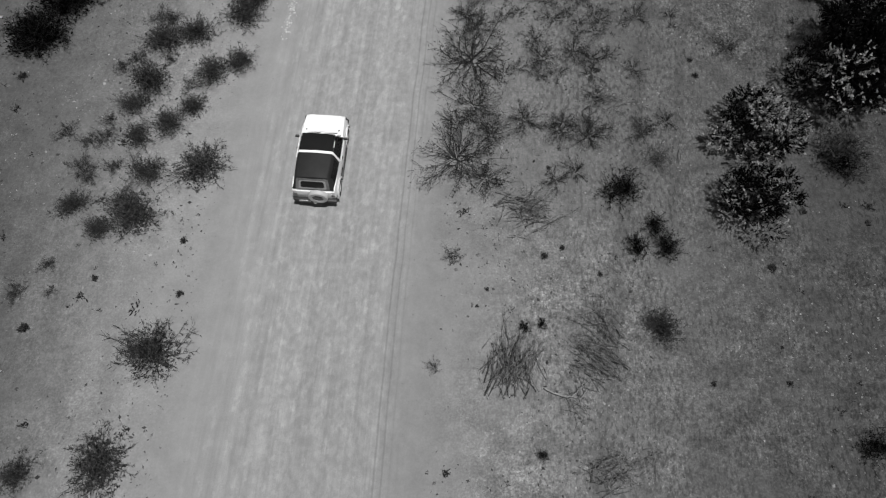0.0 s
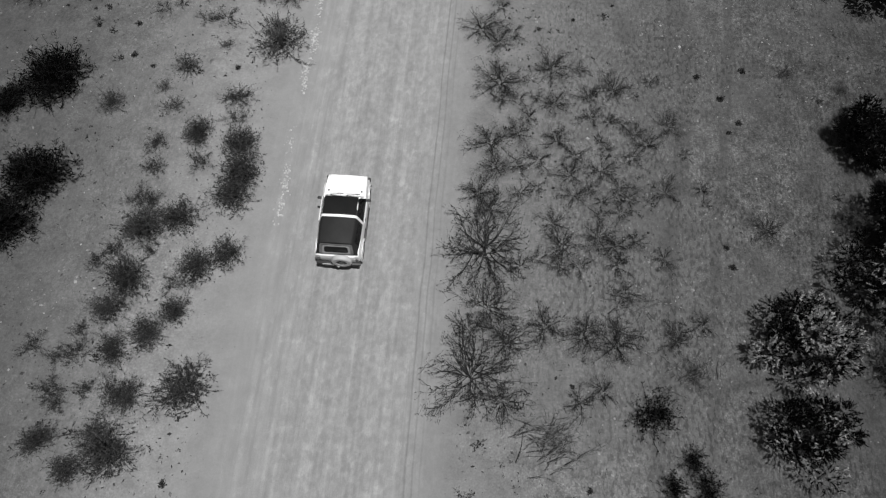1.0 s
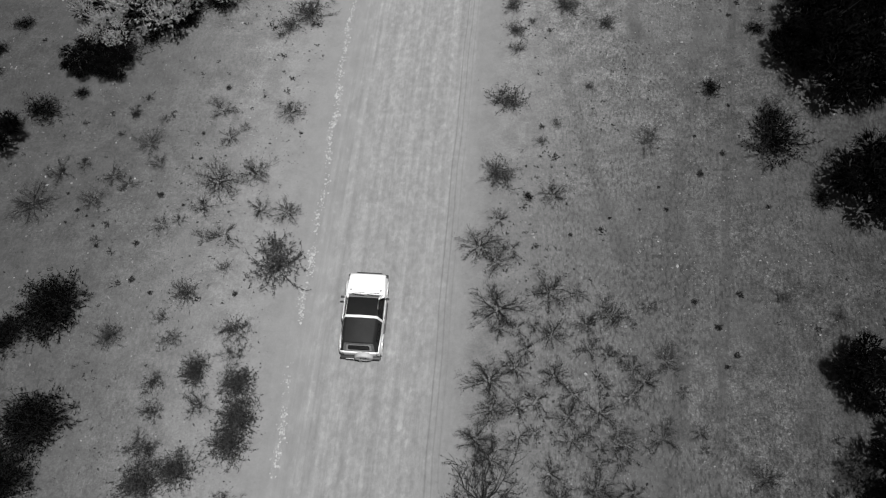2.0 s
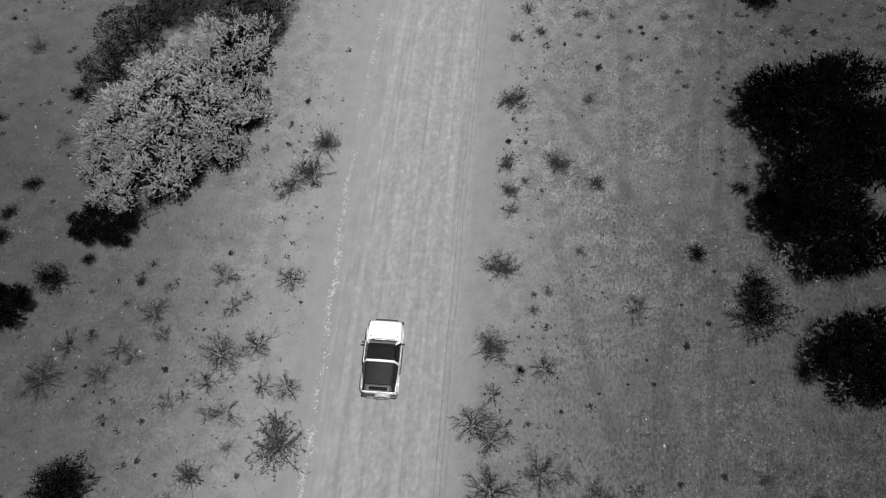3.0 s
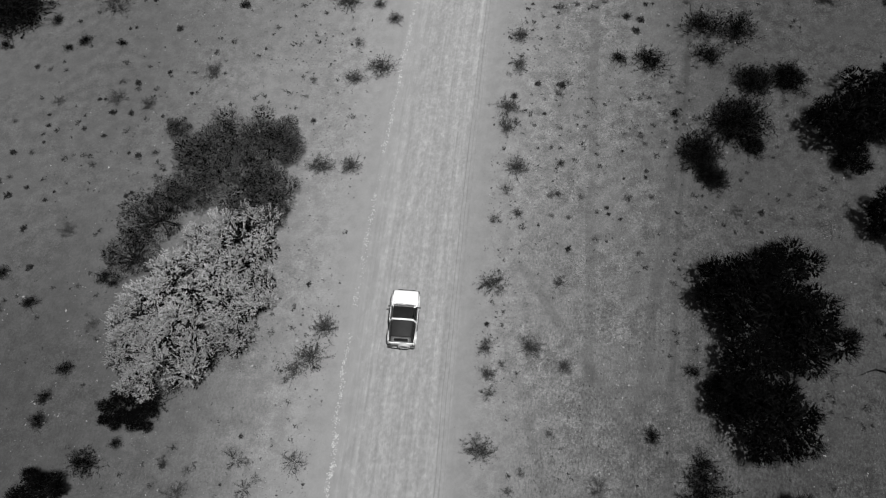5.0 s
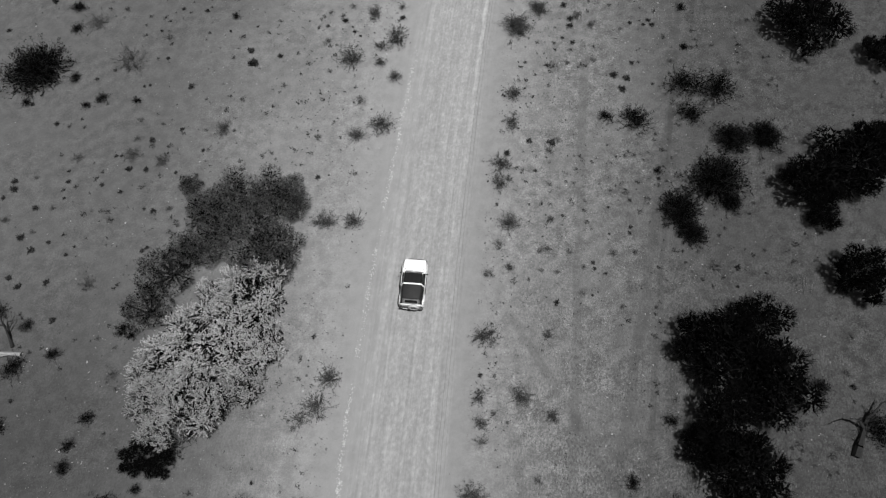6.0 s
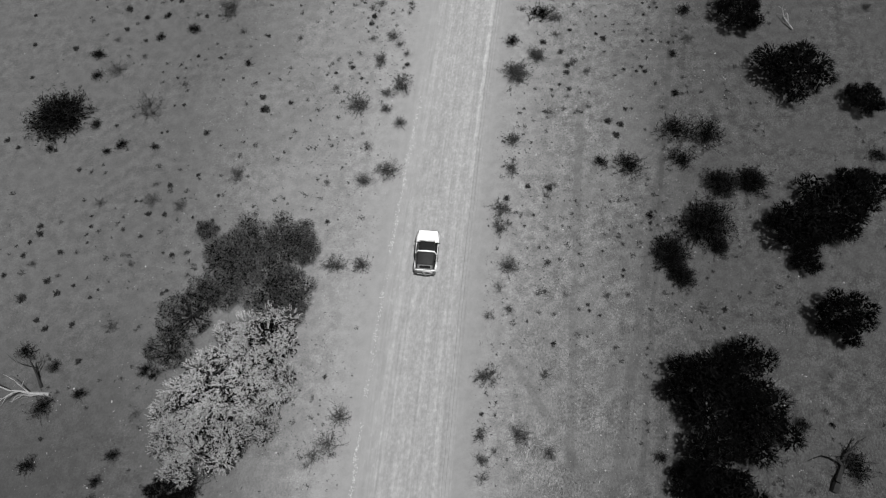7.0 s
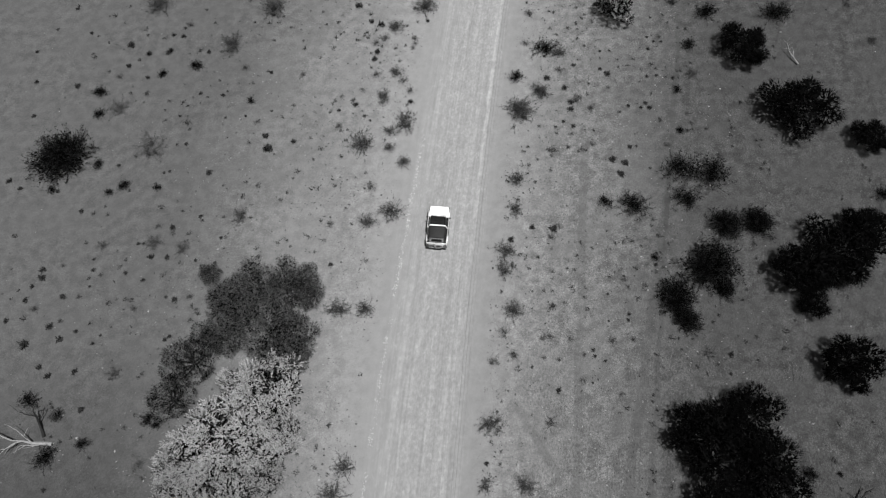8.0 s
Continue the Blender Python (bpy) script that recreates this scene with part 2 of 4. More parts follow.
class Heap:
    """Collects prisms and leaves into one mesh."""

    def __init__(self, seed):
        self.v, self.f, self.r = [], [], random.Random(seed)

    def stick(self, a, b, ra, rb, sides=3):
        a, b = Vector(a), Vector(b)
        d = b - a
        if d.length < 1e-5:
            return
        x = d.orthogonal().normalized()
        y = d.cross(x).normalized()
        k = len(self.v)
        for p, r in ((a, ra), (b, rb)):
            for i in range(sides):
                w = 2 * math.pi * i / sides
                self.v.append(p + (x * math.cos(w) + y * math.sin(w)) * r)
        for i in range(sides):
            j = (i + 1) % sides
            self.f.append((k + i, k + j, k + sides + j, k + sides + i))

    def leaf(self, p, d, length, width, small=False):
        d = Vector(d).normalized()
        side = d.cross(Vector((self.r.gauss(0, 1), self.r.gauss(0, 1), self.r.gauss(0, 1))))
        if side.length < 1e-4:
            return
        side.normalize()
        p = Vector(p)
        k = len(self.v)
        lift = d.cross(side) * width * 0.25
        if small:
            self.v += [p + side * width * 0.5, p - side * width * 0.5, p + d * length + lift]
            self.f.append((k, k + 1, k + 2))
            return
        self.v += [p, p + d * length * 0.5 + side * width * 0.5 + lift, p + d * length, p + d * length * 0.5 - side * width * 0.5 + lift]
        self.f.append((k, k + 1, k + 2, k + 3))

    def near(self, d, spread):
        r = self.r
        return (Vector(d).normalized() + Vector((r.gauss(0, spread), r.gauss(0, spread), r.gauss(0, spread)))).normalized()

    def branch(self, p, d, length, r0, steps=3, bend=0.25):
        """A bent tapering shoot; returns its points."""
        pts, d = [Vector(p)], Vector(d).normalized()
        for i in range(steps):
            d = self.near(d, bend)
            q = pts[-1] + d * length / steps
            q.z = max(q.z, 0.02)
            f0, f1 = 1 - i / steps * 0.75, 1 - (i + 1) / steps * 0.75
            self.stick(pts[-1], q, r0 * f0, r0 * f1)
            pts.append(q)
        return pts

    def mesh(self, name, material):
        return mesh_of(name, self.v, self.f, material)


def box_bm(bm, x0, x1, y0, y1, z0, z1):
    """A box of eight verts in bm, returned as x0y0z0, x1y0z0, x1y1z0, x0y1z0 and the same at z1."""
    vs = [bm.verts.new(q) for q in ((x0, y0, z0), (x1, y0, z0), (x1, y1, z0), (x0, y1, z0), (x0, y0, z1), (x1, y0, z1), (x1, y1, z1), (x0, y1, z1))]
    for f in ((3, 2, 1, 0), (4, 5, 6, 7), (0, 1, 5, 4), (1, 2, 6, 5), (2, 3, 7, 6), (3, 0, 4, 7)):
        bm.faces.new([vs[i] for i in f])
    return vs


def bevel(bm, width, segments=2):
    bmesh.ops.bevel(bm, geom=bm.edges[:], offset=width, segments=segments, affect="EDGES", profile=0.5, clamp_overlap=True)


def part(name, bm, material, parent, label="", smooth=True):
    bmesh.ops.recalc_face_normals(bm, faces=bm.faces[:])
    if bm.calc_volume(signed=True) < 0:
        bmesh.ops.reverse_faces(bm, faces=bm.faces[:])
    me = bpy.data.meshes.new(name)
    bm.to_mesh(me)
    bm.free()
    me.materials.append(material)
    if smooth:
        me.polygons.foreach_set("use_smooth", [True] * len(me.polygons))
        me.set_sharp_from_angle(angle=radians(40))
    ob = new(name, me)
    ob.parent = parent
    return tagged(ob, label)


# ---------------------------------------------------------------- ground
def road_centre(y):
    y = max(min(y, 400.0), -60.0)
    return -4.7 + 0.0535 * y + 0.0006 * y * abs(y) if y < 110 else -4.7 + 0.0535 * 110 + 7.26 + 0.185 * (y - 110)


def relief(x, y):
    u = x - road_centre(y)
    far = min(1.0, max(0.0, (abs(u) - 2.6) / 3.0))
    h = 0.10 * far * (noise.noise((x * 0.11, y * 0.11, 3.1)) + 0.5 * noise.noise((x * 0.4, y * 0.4, 7.7)))
    h += 0.05 * math.exp(-((abs(u) - 3.0) / 0.5) ** 2)
    h += 0.02 * (1 - far) * math.cos(u * 2.6)
    return h - 0.02


def axis(lo, hi, step, end_lo, end_hi):
    a = list(np.arange(lo, hi + step / 2, step))
    s, q = step, hi
    while q < end_hi:
        s *= 1.35
        q += s
        a.append(q)
    s, q = step, lo
    while q > end_lo:
        s *= 1.35
        q -= s
        a.insert(0, q)
    return a


def build_ground():
    xs, ys = axis(-45, 45, 0.35, -2500, 2500), axis(-14, 100, 0.5, -2500, 2500)
    verts = [(x, y, relief(x, y)) for y in ys for x in xs]
    w = len(xs)
    faces = [(j * w + i, j * w + i + 1, (j + 1) * w + i + 1, (j + 1) * w + i) for j in range(len(ys) - 1) for i in range(w - 1)]
    me = mesh_of("ground", verts, faces, GROUND, True)
    layer = me.uv_layers.new(name="along_road")
    idx = np.zeros(len(me.loops), dtype=np.int64)
    me.loops.foreach_get("vertex_index", idx)
    flat = np.array([(x - road_centre(y), y) for x, y, z in verts], dtype=np.float32)
    layer.data.foreach_set("uv", flat[idx].ravel())
    tagged(new("ground", me), "dusty veld soil crossed by a pale graded gravel road", "ground", kind="structure")


build_ground()


# ---------------------------------------------------------------- plants
def shrub_meshes(seed, stems=46, leaves=3, thick=0.011, core=17):
    """A low tangled twiggy shrub one metre in radius: stems and fine leafy tips."""
    a, b = Heap(seed), Heap(seed + 500)
    r = a.r
    ph = [r.uniform(0, 6.28) for _ in range(3)]
    hubs = [Vector((r.gauss(0, 0.14), r.gauss(0, 0.14), 0.0)) for _ in range(4)]
    for i in range(stems):
        w = 2 * math.pi * (i + r.random()) / stems * 3.0
        reach = r.uniform(0.3, 1.0) ** 0.55 * (0.94 + 0.12 * math.sin(2 * w + ph[0]) + 0.11 * math.sin(3 * w + ph[1]) + 0.07 * math.sin(5 * w + ph[2]))
        lift = r.uniform(0.2, 0.9) + max(0.0, 0.85 - reach) * r.uniform(0.8, 3.0)
        d = Vector((math.cos(w), math.sin(w), lift)).normalized()
        base = hubs[i % 4] + Vector((r.gauss(0, 0.1), r.gauss(0, 0.1), 0.0))
        pts = a.branch(base, d, reach * 0.86, thick * r.uniform(0.55, 1.0), 3, 0.30)
        for k in range(7):
            q0 = pts[1].lerp(pts[2], r.random()) if k < 3 else pts[2].lerp(pts[3], r.random() ** 0.7)
            dd = a.near((q0 - base) + Vector((0, 0, 0.25)), 0.8)
            tw = a.branch(q0, dd, r.uniform(0.08, 0.22), thick * 0.42, 1, 0.2)
            for _ in range(leaves):
                b.leaf(tw[0].lerp(tw[1], r.random() ** 1.4), b.near(dd, 0.8), r.uniform(0.04, 0.09), r.uniform(0.012, 0.022), True)
    for i in range(stems * core):
        w, q = r.uniform(0, 6.28), abs(r.gauss(0, 0.40))
        if q < 0.68:
            p = hubs[i % 4] + Vector((q * math.cos(w), q * math.sin(w), (0.50 - 0.40 * q) * r.uniform(0.15, 1.0)))
            b.leaf(p, b.near((math.cos(w), math.sin(w), 0.8), 0.8), r.uniform(0.05, 0.11), r.uniform(0.02, 0.04), True)
    return a, b


def bare_shrub_meshes(seed, stems, thick):
    """An open leafless shrub one metre in radius: forking dark branches, and a few dry leaves."""
    a, b = Heap(seed), Heap(seed + 500)
    r = a.r
    ph = [r.uniform(0, 6.28) for _ in range(2)]
    for i in range(stems):
        w = 2 * math.pi * (i + r.uniform(0, 0.9)) / stems
        reach = r.uniform(0.62, 1.0) * (0.92 + 0.13 * math.sin(2 * w + ph[0]) + 0.12 * math.sin(3 * w + ph[1]))
        d = Vector((math.cos(w), math.sin(w), r.uniform(0.2, 0.9))).normalized()
        pts = a.branch((r.gauss(0, 0.05), r.gauss(0, 0.05), 0), d, reach, thick * r.uniform(0.75, 1.15), 4, 0.22)
        for k, q in enumerate(pts[1:]):
            for _ in range(3):
                dd = a.near(d, 0.55)
                side = a.branch(q, dd, reach * r.uniform(0.2, 0.42) * (1.0 - 0.12 * k), thick * 0.5, 2, 0.3)
                for _ in range(2):
                    tw = a.branch(side[r.randrange(1, 3)], a.near(dd, 0.6), r.uniform(0.08, 0.2), thick * 0.33, 1)
                    b.leaf(tw[1], b.near(dd, 0.8), r.uniform(0.03, 0.07), r.uniform(0.015, 0.03), True)
    return a, b


def dome_lobes(r, height, tufted=False):
    lobes = [(Vector((0, 0, height * 0.66)), 0.30 if tufted else 0.48)]
    n = 15 if tufted else 8
    for i in range(n):
        w = 2 * math.pi * (i + r.random() * 0.7) / n
        rad = r.uniform(0.28, 0.80) if tufted else r.uniform(0.34, 0.66)
        lobes.append((Vector((rad * math.cos(w), rad * math.sin(w), height * r.uniform(0.34, 0.62))), r.uniform(0.15, 0.27) if tufted else r.uniform(0.26, 0.42)))
    return lobes


def dome_tree_meshes(seed, shoots, leaves, leaf_len, leaf_wide, height, upright, twig_r=0.005, deep=0.35, fringe=0, clumped=False, above=-0.3, brush=0.0):
    """A many-stemmed round tree one metre in radius: limbs, and a crown of leafy shoots."""
    a, b = Heap(seed), Heap(seed + 900)
    r = a.r
    lobes = dome_lobes(r, height, brush > 0.12)
    for c, q in lobes:
        pts = a.branch((r.gauss(0, 0.05), r.gauss(0, 0.05), 0), c, c.length * 0.97, 0.032, 4, 0.12)
        for _ in range(7):
            a.branch(pts[3], a.near((c.x * 0.6, c.y * 0.6, 0.5), 0.7), q * r.uniform(0.6, 0.95), 0.012, 3, 0.25)
    bearing = lobes[1:12:2] + lobes[:1] if clumped else lobes
    for i in range(shoots):
        c, q = bearing[r.randrange(len(bearing))]
        d = a.near((r.gauss(0, 1), r.gauss(0, 1), abs(r.gauss(0, 0.8)) + above), 0.01)
        p = c + d * q * r.random() ** deep
        p.z = max(p.z, 0.05)
        up = (d + Vector((0, 0, upright))).normalized()
        tip = p + b.near(up, 0.25 if brush else 0.6) * (brush or leaf_len * 2.0) * r.uniform(0.7, 1.3)
        if brush and i % 2 == 0:
            b.stick(p, tip, twig_r, twig_r * 0.4)
        for _ in range(leaves):
            b.leaf(p.lerp(tip, r.random()), b.near(tip - p, 0.75), leaf_len * r.uniform(0.6, 1.2), leaf_wide * r.uniform(0.7, 1.3), True)
    for i in range(fringe):
        c, q = lobes[1 + r.randrange(len(lobes) - 1)]
        d = a.near((c.x * 2 + r.gauss(0, 0.5), c.y * 2 + r.gauss(0, 0.5), r.uniform(-0.1, 0.5)), 0.15)
        pts = b.branch(c + d * q * 0.75, d, r.uniform(0.09, 0.25), 0.0044, 2, 0.7)
        b.branch(pts[1], b.near(d, 0.9), r.uniform(0.06, 0.14), 0.0045, 1)
    return a, b


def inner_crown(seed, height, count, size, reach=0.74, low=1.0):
    """The inner leaves of a crown, under its outer shoots; in pale crowns near-black for shade."""
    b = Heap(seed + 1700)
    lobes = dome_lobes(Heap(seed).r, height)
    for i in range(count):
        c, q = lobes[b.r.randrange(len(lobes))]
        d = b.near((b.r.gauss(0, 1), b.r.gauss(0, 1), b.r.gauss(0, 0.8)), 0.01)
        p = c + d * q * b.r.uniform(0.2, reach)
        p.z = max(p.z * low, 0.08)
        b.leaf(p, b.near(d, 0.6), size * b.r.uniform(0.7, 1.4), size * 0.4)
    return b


TEMPLATES = {}


def template(kind, variant):
    """The first plant of a kind; later ones are copies of it."""
    key = (kind, variant)
    if key in TEMPLATES:
        return TEMPLATES[key]
    seed = 31 * variant + sum(map(ord, kind))
    extra = None
    if kind in ("shrub", "small_shrub"):
        a, b = shrub_meshes(seed, 74, 3, 0.0125) if kind == "shrub" else shrub_meshes(seed, 26, 4, 0.014)
        names, mats, label, cat = ("branchwork", "foliage"), (TWIG, TWIG_LEAF), "low dark twiggy shrub on bare dusty soil" if kind == "shrub" else "small knee-high dark twiggy shrub on dusty soil", "shrub"
    elif kind in ("bare_shrub", "small_bare_shrub"):
        a, b = bare_shrub_meshes(seed, 22, 0.0115) if kind == "bare_shrub" else bare_shrub_meshes(seed, 13, 0.0165)
        names, mats, label, cat = ("branchwork", "foliage"), (BARE_TWIG, DUSTY_LEAF), "leafless shrub of forking dark branches on pale soil" if kind == "bare_shrub" else "small leafless dark shrub on pale soil", "shrub"
    elif kind in ("dusty_shrub", "small_dusty_shrub"):
        a, b = shrub_meshes(seed, 48, 3, 0.012, 10) if kind == "dusty_shrub" else shrub_meshes(seed, 26, 3, 0.015, 10)
        names, mats, label, cat = ("branchwork", "foliage"), (TWIG, DUSTY_LEAF), "dusty grey twiggy shrub on the pale verge" if kind == "dusty_shrub" else "small dusty grey shrub on bare soil", "shrub"
    elif kind == "sparse_shrub":
        a, b = shrub_meshes(seed, 32, 3, 0.012, 8)
        names, mats, label, cat = ("branchwork", "foliage"), (SPARSE, SPARSE), "thin half-bare grey shrub on dusty soil", "shrub"
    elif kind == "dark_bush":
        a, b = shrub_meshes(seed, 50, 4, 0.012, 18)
        names, mats, label, cat = ("branchwork", "foliage"), (BARK, DARK_AND_SHADE_LEAF), "dense dark leafy bush on dusty soil", "bush"
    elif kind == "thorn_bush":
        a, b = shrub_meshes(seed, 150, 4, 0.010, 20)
        names, mats, label, cat = ("branchwork", "foliage"), (BARK, DARK_AND_SHADE_LEAF), "tall dark thorn bush with radiating bare twigs", "bush"
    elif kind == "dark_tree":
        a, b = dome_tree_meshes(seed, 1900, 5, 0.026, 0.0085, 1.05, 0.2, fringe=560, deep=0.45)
        names, mats, label, cat = ("trunk", "crown"), (BARK, DARK_AND_SHADE_LEAF), "round dark thorn tree with a dense fine crown", "tree"
        extra = ("inner_crown", inner_crown(seed, 1.05, 1900, 0.125, 0.72), DARK_AND_SHADE_LEAF)
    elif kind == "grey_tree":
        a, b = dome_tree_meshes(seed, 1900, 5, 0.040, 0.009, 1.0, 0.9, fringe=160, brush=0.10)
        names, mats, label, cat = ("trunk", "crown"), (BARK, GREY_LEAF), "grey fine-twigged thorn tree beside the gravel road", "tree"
        # near-black leaves paint the shade between the grey shoots
        extra = ("inner_crown", inner_crown(seed, 1.0, 600, 0.10), DARK_AND_SHADE_LEAF)
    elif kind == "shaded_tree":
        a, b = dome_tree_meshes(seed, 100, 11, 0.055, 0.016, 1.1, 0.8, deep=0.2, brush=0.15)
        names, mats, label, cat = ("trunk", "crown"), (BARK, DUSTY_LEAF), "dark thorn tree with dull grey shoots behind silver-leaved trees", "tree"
        # near-black inner leaves put the core's shade into the colour
        extra = ("inner_crown", dome_tree_meshes(seed, 1300, 6, 0.04, 0.014, 1.0, 0.3, fringe=240)[1], DARK_AND_SHADE_LEAF)
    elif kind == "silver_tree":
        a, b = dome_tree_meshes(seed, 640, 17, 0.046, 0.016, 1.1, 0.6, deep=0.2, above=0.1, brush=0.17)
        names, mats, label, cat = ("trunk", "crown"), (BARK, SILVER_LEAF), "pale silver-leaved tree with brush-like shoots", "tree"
        # shade of the gaps and lower skirt, put into near-black leaf colour
        extra = ("inner_crown", inner_crown(seed, 1.1, 1500, 0.09, 1.0, 0.68), DARK_AND_SHADE_LEAF)
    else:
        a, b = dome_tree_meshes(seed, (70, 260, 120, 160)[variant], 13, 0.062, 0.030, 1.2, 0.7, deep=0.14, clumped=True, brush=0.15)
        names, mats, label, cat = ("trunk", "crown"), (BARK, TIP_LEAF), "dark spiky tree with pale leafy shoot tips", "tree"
        # crown interior painted near-black, as the shade behind the pale tips
        extra = ("inner_crown", dome_tree_meshes(seed, 800, 10, 0.055, 0.02, 1.05, 0.5, 0.009, fringe=200, brush=0.14)[1], DARK_AND_SHADE_LEAF)
    root = new(kind)
    for name, heap, mat in ((names[0], a, mats[0]), (names[1], b, mats[1]), *([extra] if extra else [])):
        new(name, heap.mesh(name, mat)).parent = root
    tagged(root, label, cat)
    TEMPLATES[key] = (root, [False])
    return TEMPLATES[key]


def plant(kind, places, variants, group, tall=1.0, wide=1.0):
    for i, (x, y, size) in enumerate(places):
        r = random.Random(int(x * 100) * 7919 + int(y * 100))
        root, used = template(kind, r.randrange(variants) if variants else i)
        k = size * wide
        m = pose(x, y, relief(x, y) - 0.015, 0, 0, r.uniform(0, 360)) @ Matrix.Diagonal((k * r.uniform(0.92, 1.1), k * r.uniform(0.92, 1.1), k * r.uniform(0.85, 1.1) * tall, 1))
        if used[0]:
            copy_thing(root, m @ Matrix.Diagonal([1 / q for q in root.scale] + [1]))
        else:
            root.matrix_basis, used[0] = m, True
            tagged(root, group=group)


def plant_shrubs(places):
    near, far = [q for q in places if q[1] < 22], [q for q in places if q[1] >= 22]
    plant("shrub", [q for q in near if q[2] >= 0.6], 7, "low shrubs along the road", 1.0, 1.36)
    plant("small_shrub", [q for q in near if q[2] < 0.6], 5, "small shrubs along the road", 0.95, 1.36)
    plant("dusty_shrub", [q for q in far if q[2] >= 0.6], 6, "dusty shrubs along the road", 1.0, 1.34)
    plant("small_dusty_shrub", [q for q in far if q[2] < 0.6], 4, "small dusty shrubs along the road", 0.95, 1.34)


def plant_bare_shrubs(places):
    plant("bare_shrub", [q for q in places if q[2] >= 0.45], 6, "leafless shrubs beside the road", 0.75, 1.78)
    plant("small_bare_shrub", [q for q in places if q[2] < 0.45], 5, "small leafless shrubs beside the road", 0.75, 1.9)


def plant_sparse_shrubs(places):
    plant("sparse_shrub", places, 4, "half-bare shrubs", wide=1.2)


def plant_dark_bushes(places):
    plant("dark_bush", places, 4, "dense dark bushes", wide=1.2)


def plant_thorn_bushes(places):
    plant("thorn_bush", places, 3, "tall thorn bushes", 1.0, 1.3)


def plant_dark_trees(places):
    plant("dark_tree", places, 5, "dark thorn trees", wide=1.08)


def plant_grey_trees(places):
    plant("grey_tree", places, 3, "grey thorn trees", 0.85, 1.34)


def plant_shaded_trees(places):
    plant("shaded_tree", places, 3, "dark trees with grey shoots", wide=1.1)


def plant_silver_trees(places):
    plant("silver_tree", places, 4, "silver-leaved trees", 0.9, 1.22)


def plant_mottled_trees(places):
    plant("mottled_tree", places, 0, "dark trees with pale tips", wide=1.05)


def tuft_mesh(seed):
    h = Heap(seed)
    for i in range(110):
        w, q = h.r.uniform(0, 2 * math.pi), min(abs(h.r.gauss(0, 0.28)), 0.45)
        p = Vector((math.cos(w) * q, math.sin(w) * q, h.r.uniform(0, 0.4)))
        h.leaf(p, h.near((math.cos(w) * 0.6, math.sin(w) * 0.6, 0.7), 0.5), h.r.uniform(0.2, 0.6), h.r.uniform(0.06, 0.2))
    return h.mesh("grass_tuft", GRASS)


TUFTS = [tuft_mesh(k) for k in range(4)]


def plant_tufts(places):
    for x, y, size in places:
        r = random.Random(int(x * 100) * 31 + int(y * 100))
        ob = new("grass_tuft", TUFTS[r.randrange(4)])
        k = size * 1.15
        ob.matrix_basis = pose(x, y, relief(x, y) - 0.01, 0, 0, r.uniform(0, 360)) @ Matrix.Diagonal((k, k, k * 0.8, 1))
        tagged(ob, "small dark dry tuft on bare soil", "tuft", "dry tufts")


plant_shrubs((
    (-13.04, 1.13, 0.6), (-10.48, 1.3, 1.05), (-9.44, 5.12, 1.13), (7.39, 5.95, 0.68), (-14.64, 6.91, 0.48), (-13.4, 7.07, 0.23),
    (-13.7, 8.07, 0.39), (-12.29, 9.44, 0.6), (-10.98, 10.11, 1.1), (-13.28, 10.31, 0.65), (-11.55, 10.69, 0.57), (-13.05, 11.39, 0.51),
    (-10.91, 11.73, 0.66), (-9.02, 11.89, 0.99), (-11.33, 11.95, 0.54),
    (-12.07, 12.02, 0.42), (-13.32, 12.15, 0.52), (-13.44, 12.99, 0.38), (15.12, 13.0, 1.06), (-12.79, 13.18, 0.59),
    (-11.54, 13.31, 0.64), (-14.2, 13.41, 0.47),
))
plant_shrubs((
    (-10.57, 13.94, 0.69), (-12.71, 14.12, 0.43), (-9.64, 14.75, 0.61), (-12.09, 14.77, 0.61),
    (-9.82, 15.72, 0.49), (-11.64, 15.82, 0.88), (-9.14, 16.24, 0.78),
    (-12.79, 16.66, 0.45), (-8.17, 16.78, 0.63),
    (-10.96, 17.01, 0.34), (-12.39, 17.04, 0.56),
    (-11.32, 17.75, 0.9), (15.03, 18.24, 0.92), (-10.08, 18.4, 0.8),
))
plant_shrubs((
    (-11.25, 18.93, 0.56), (-11.85, 19.06, 0.58),
    (-8.24, 19.4, 0.93), (-8.05, 20.12, 0.95), (-11.36, 20.47, 0.54),
    (-9.77, 20.57, 0.54),
    (-8.12, 21.4, 0.82), (-11.55, 21.53, 0.57), (-9.85, 21.96, 0.7),
))
plant_shrubs((
    (-11.07, 23.21, 0.56), (-13.65, 23.32, 0.63), (-8.7, 23.66, 0.67),
    (-11.59, 24.16, 0.45), (13.68, 24.99, 0.51),
    (-10.82, 25.21, 0.64), (-7.29, 26.32, 1.27),
))
plant_shrubs((
    (2.26, 30.82, 0.9), (4.27, 32.61, 0.36),
    (4.98, 33.54, 0.31), (2.92, 34.68, 0.89), (6.72, 35.59, 0.37), (3.47, 37.87, 0.54),
    (-8.24, 38.72, 0.36), (3.42, 38.97, 0.61), (-7.81, 39.31, 0.67), (7.91, 39.44, 0.61), (4.22, 39.51, 0.31),
    (-6.91, 39.88, 1.04), (5.99, 40.54, 0.86), (3.33, 40.67, 0.62), (-6.3, 41.74, 0.93), (-20.07, 42.05, 0.44), (3.71, 44.51, 0.96),
    (7.93, 44.6, 0.58), (-26.46, 45.32, 0.59), (4.14, 49.05, 0.47), (5.59, 49.44, 0.48), (5.68, 52.82, 0.98),
))
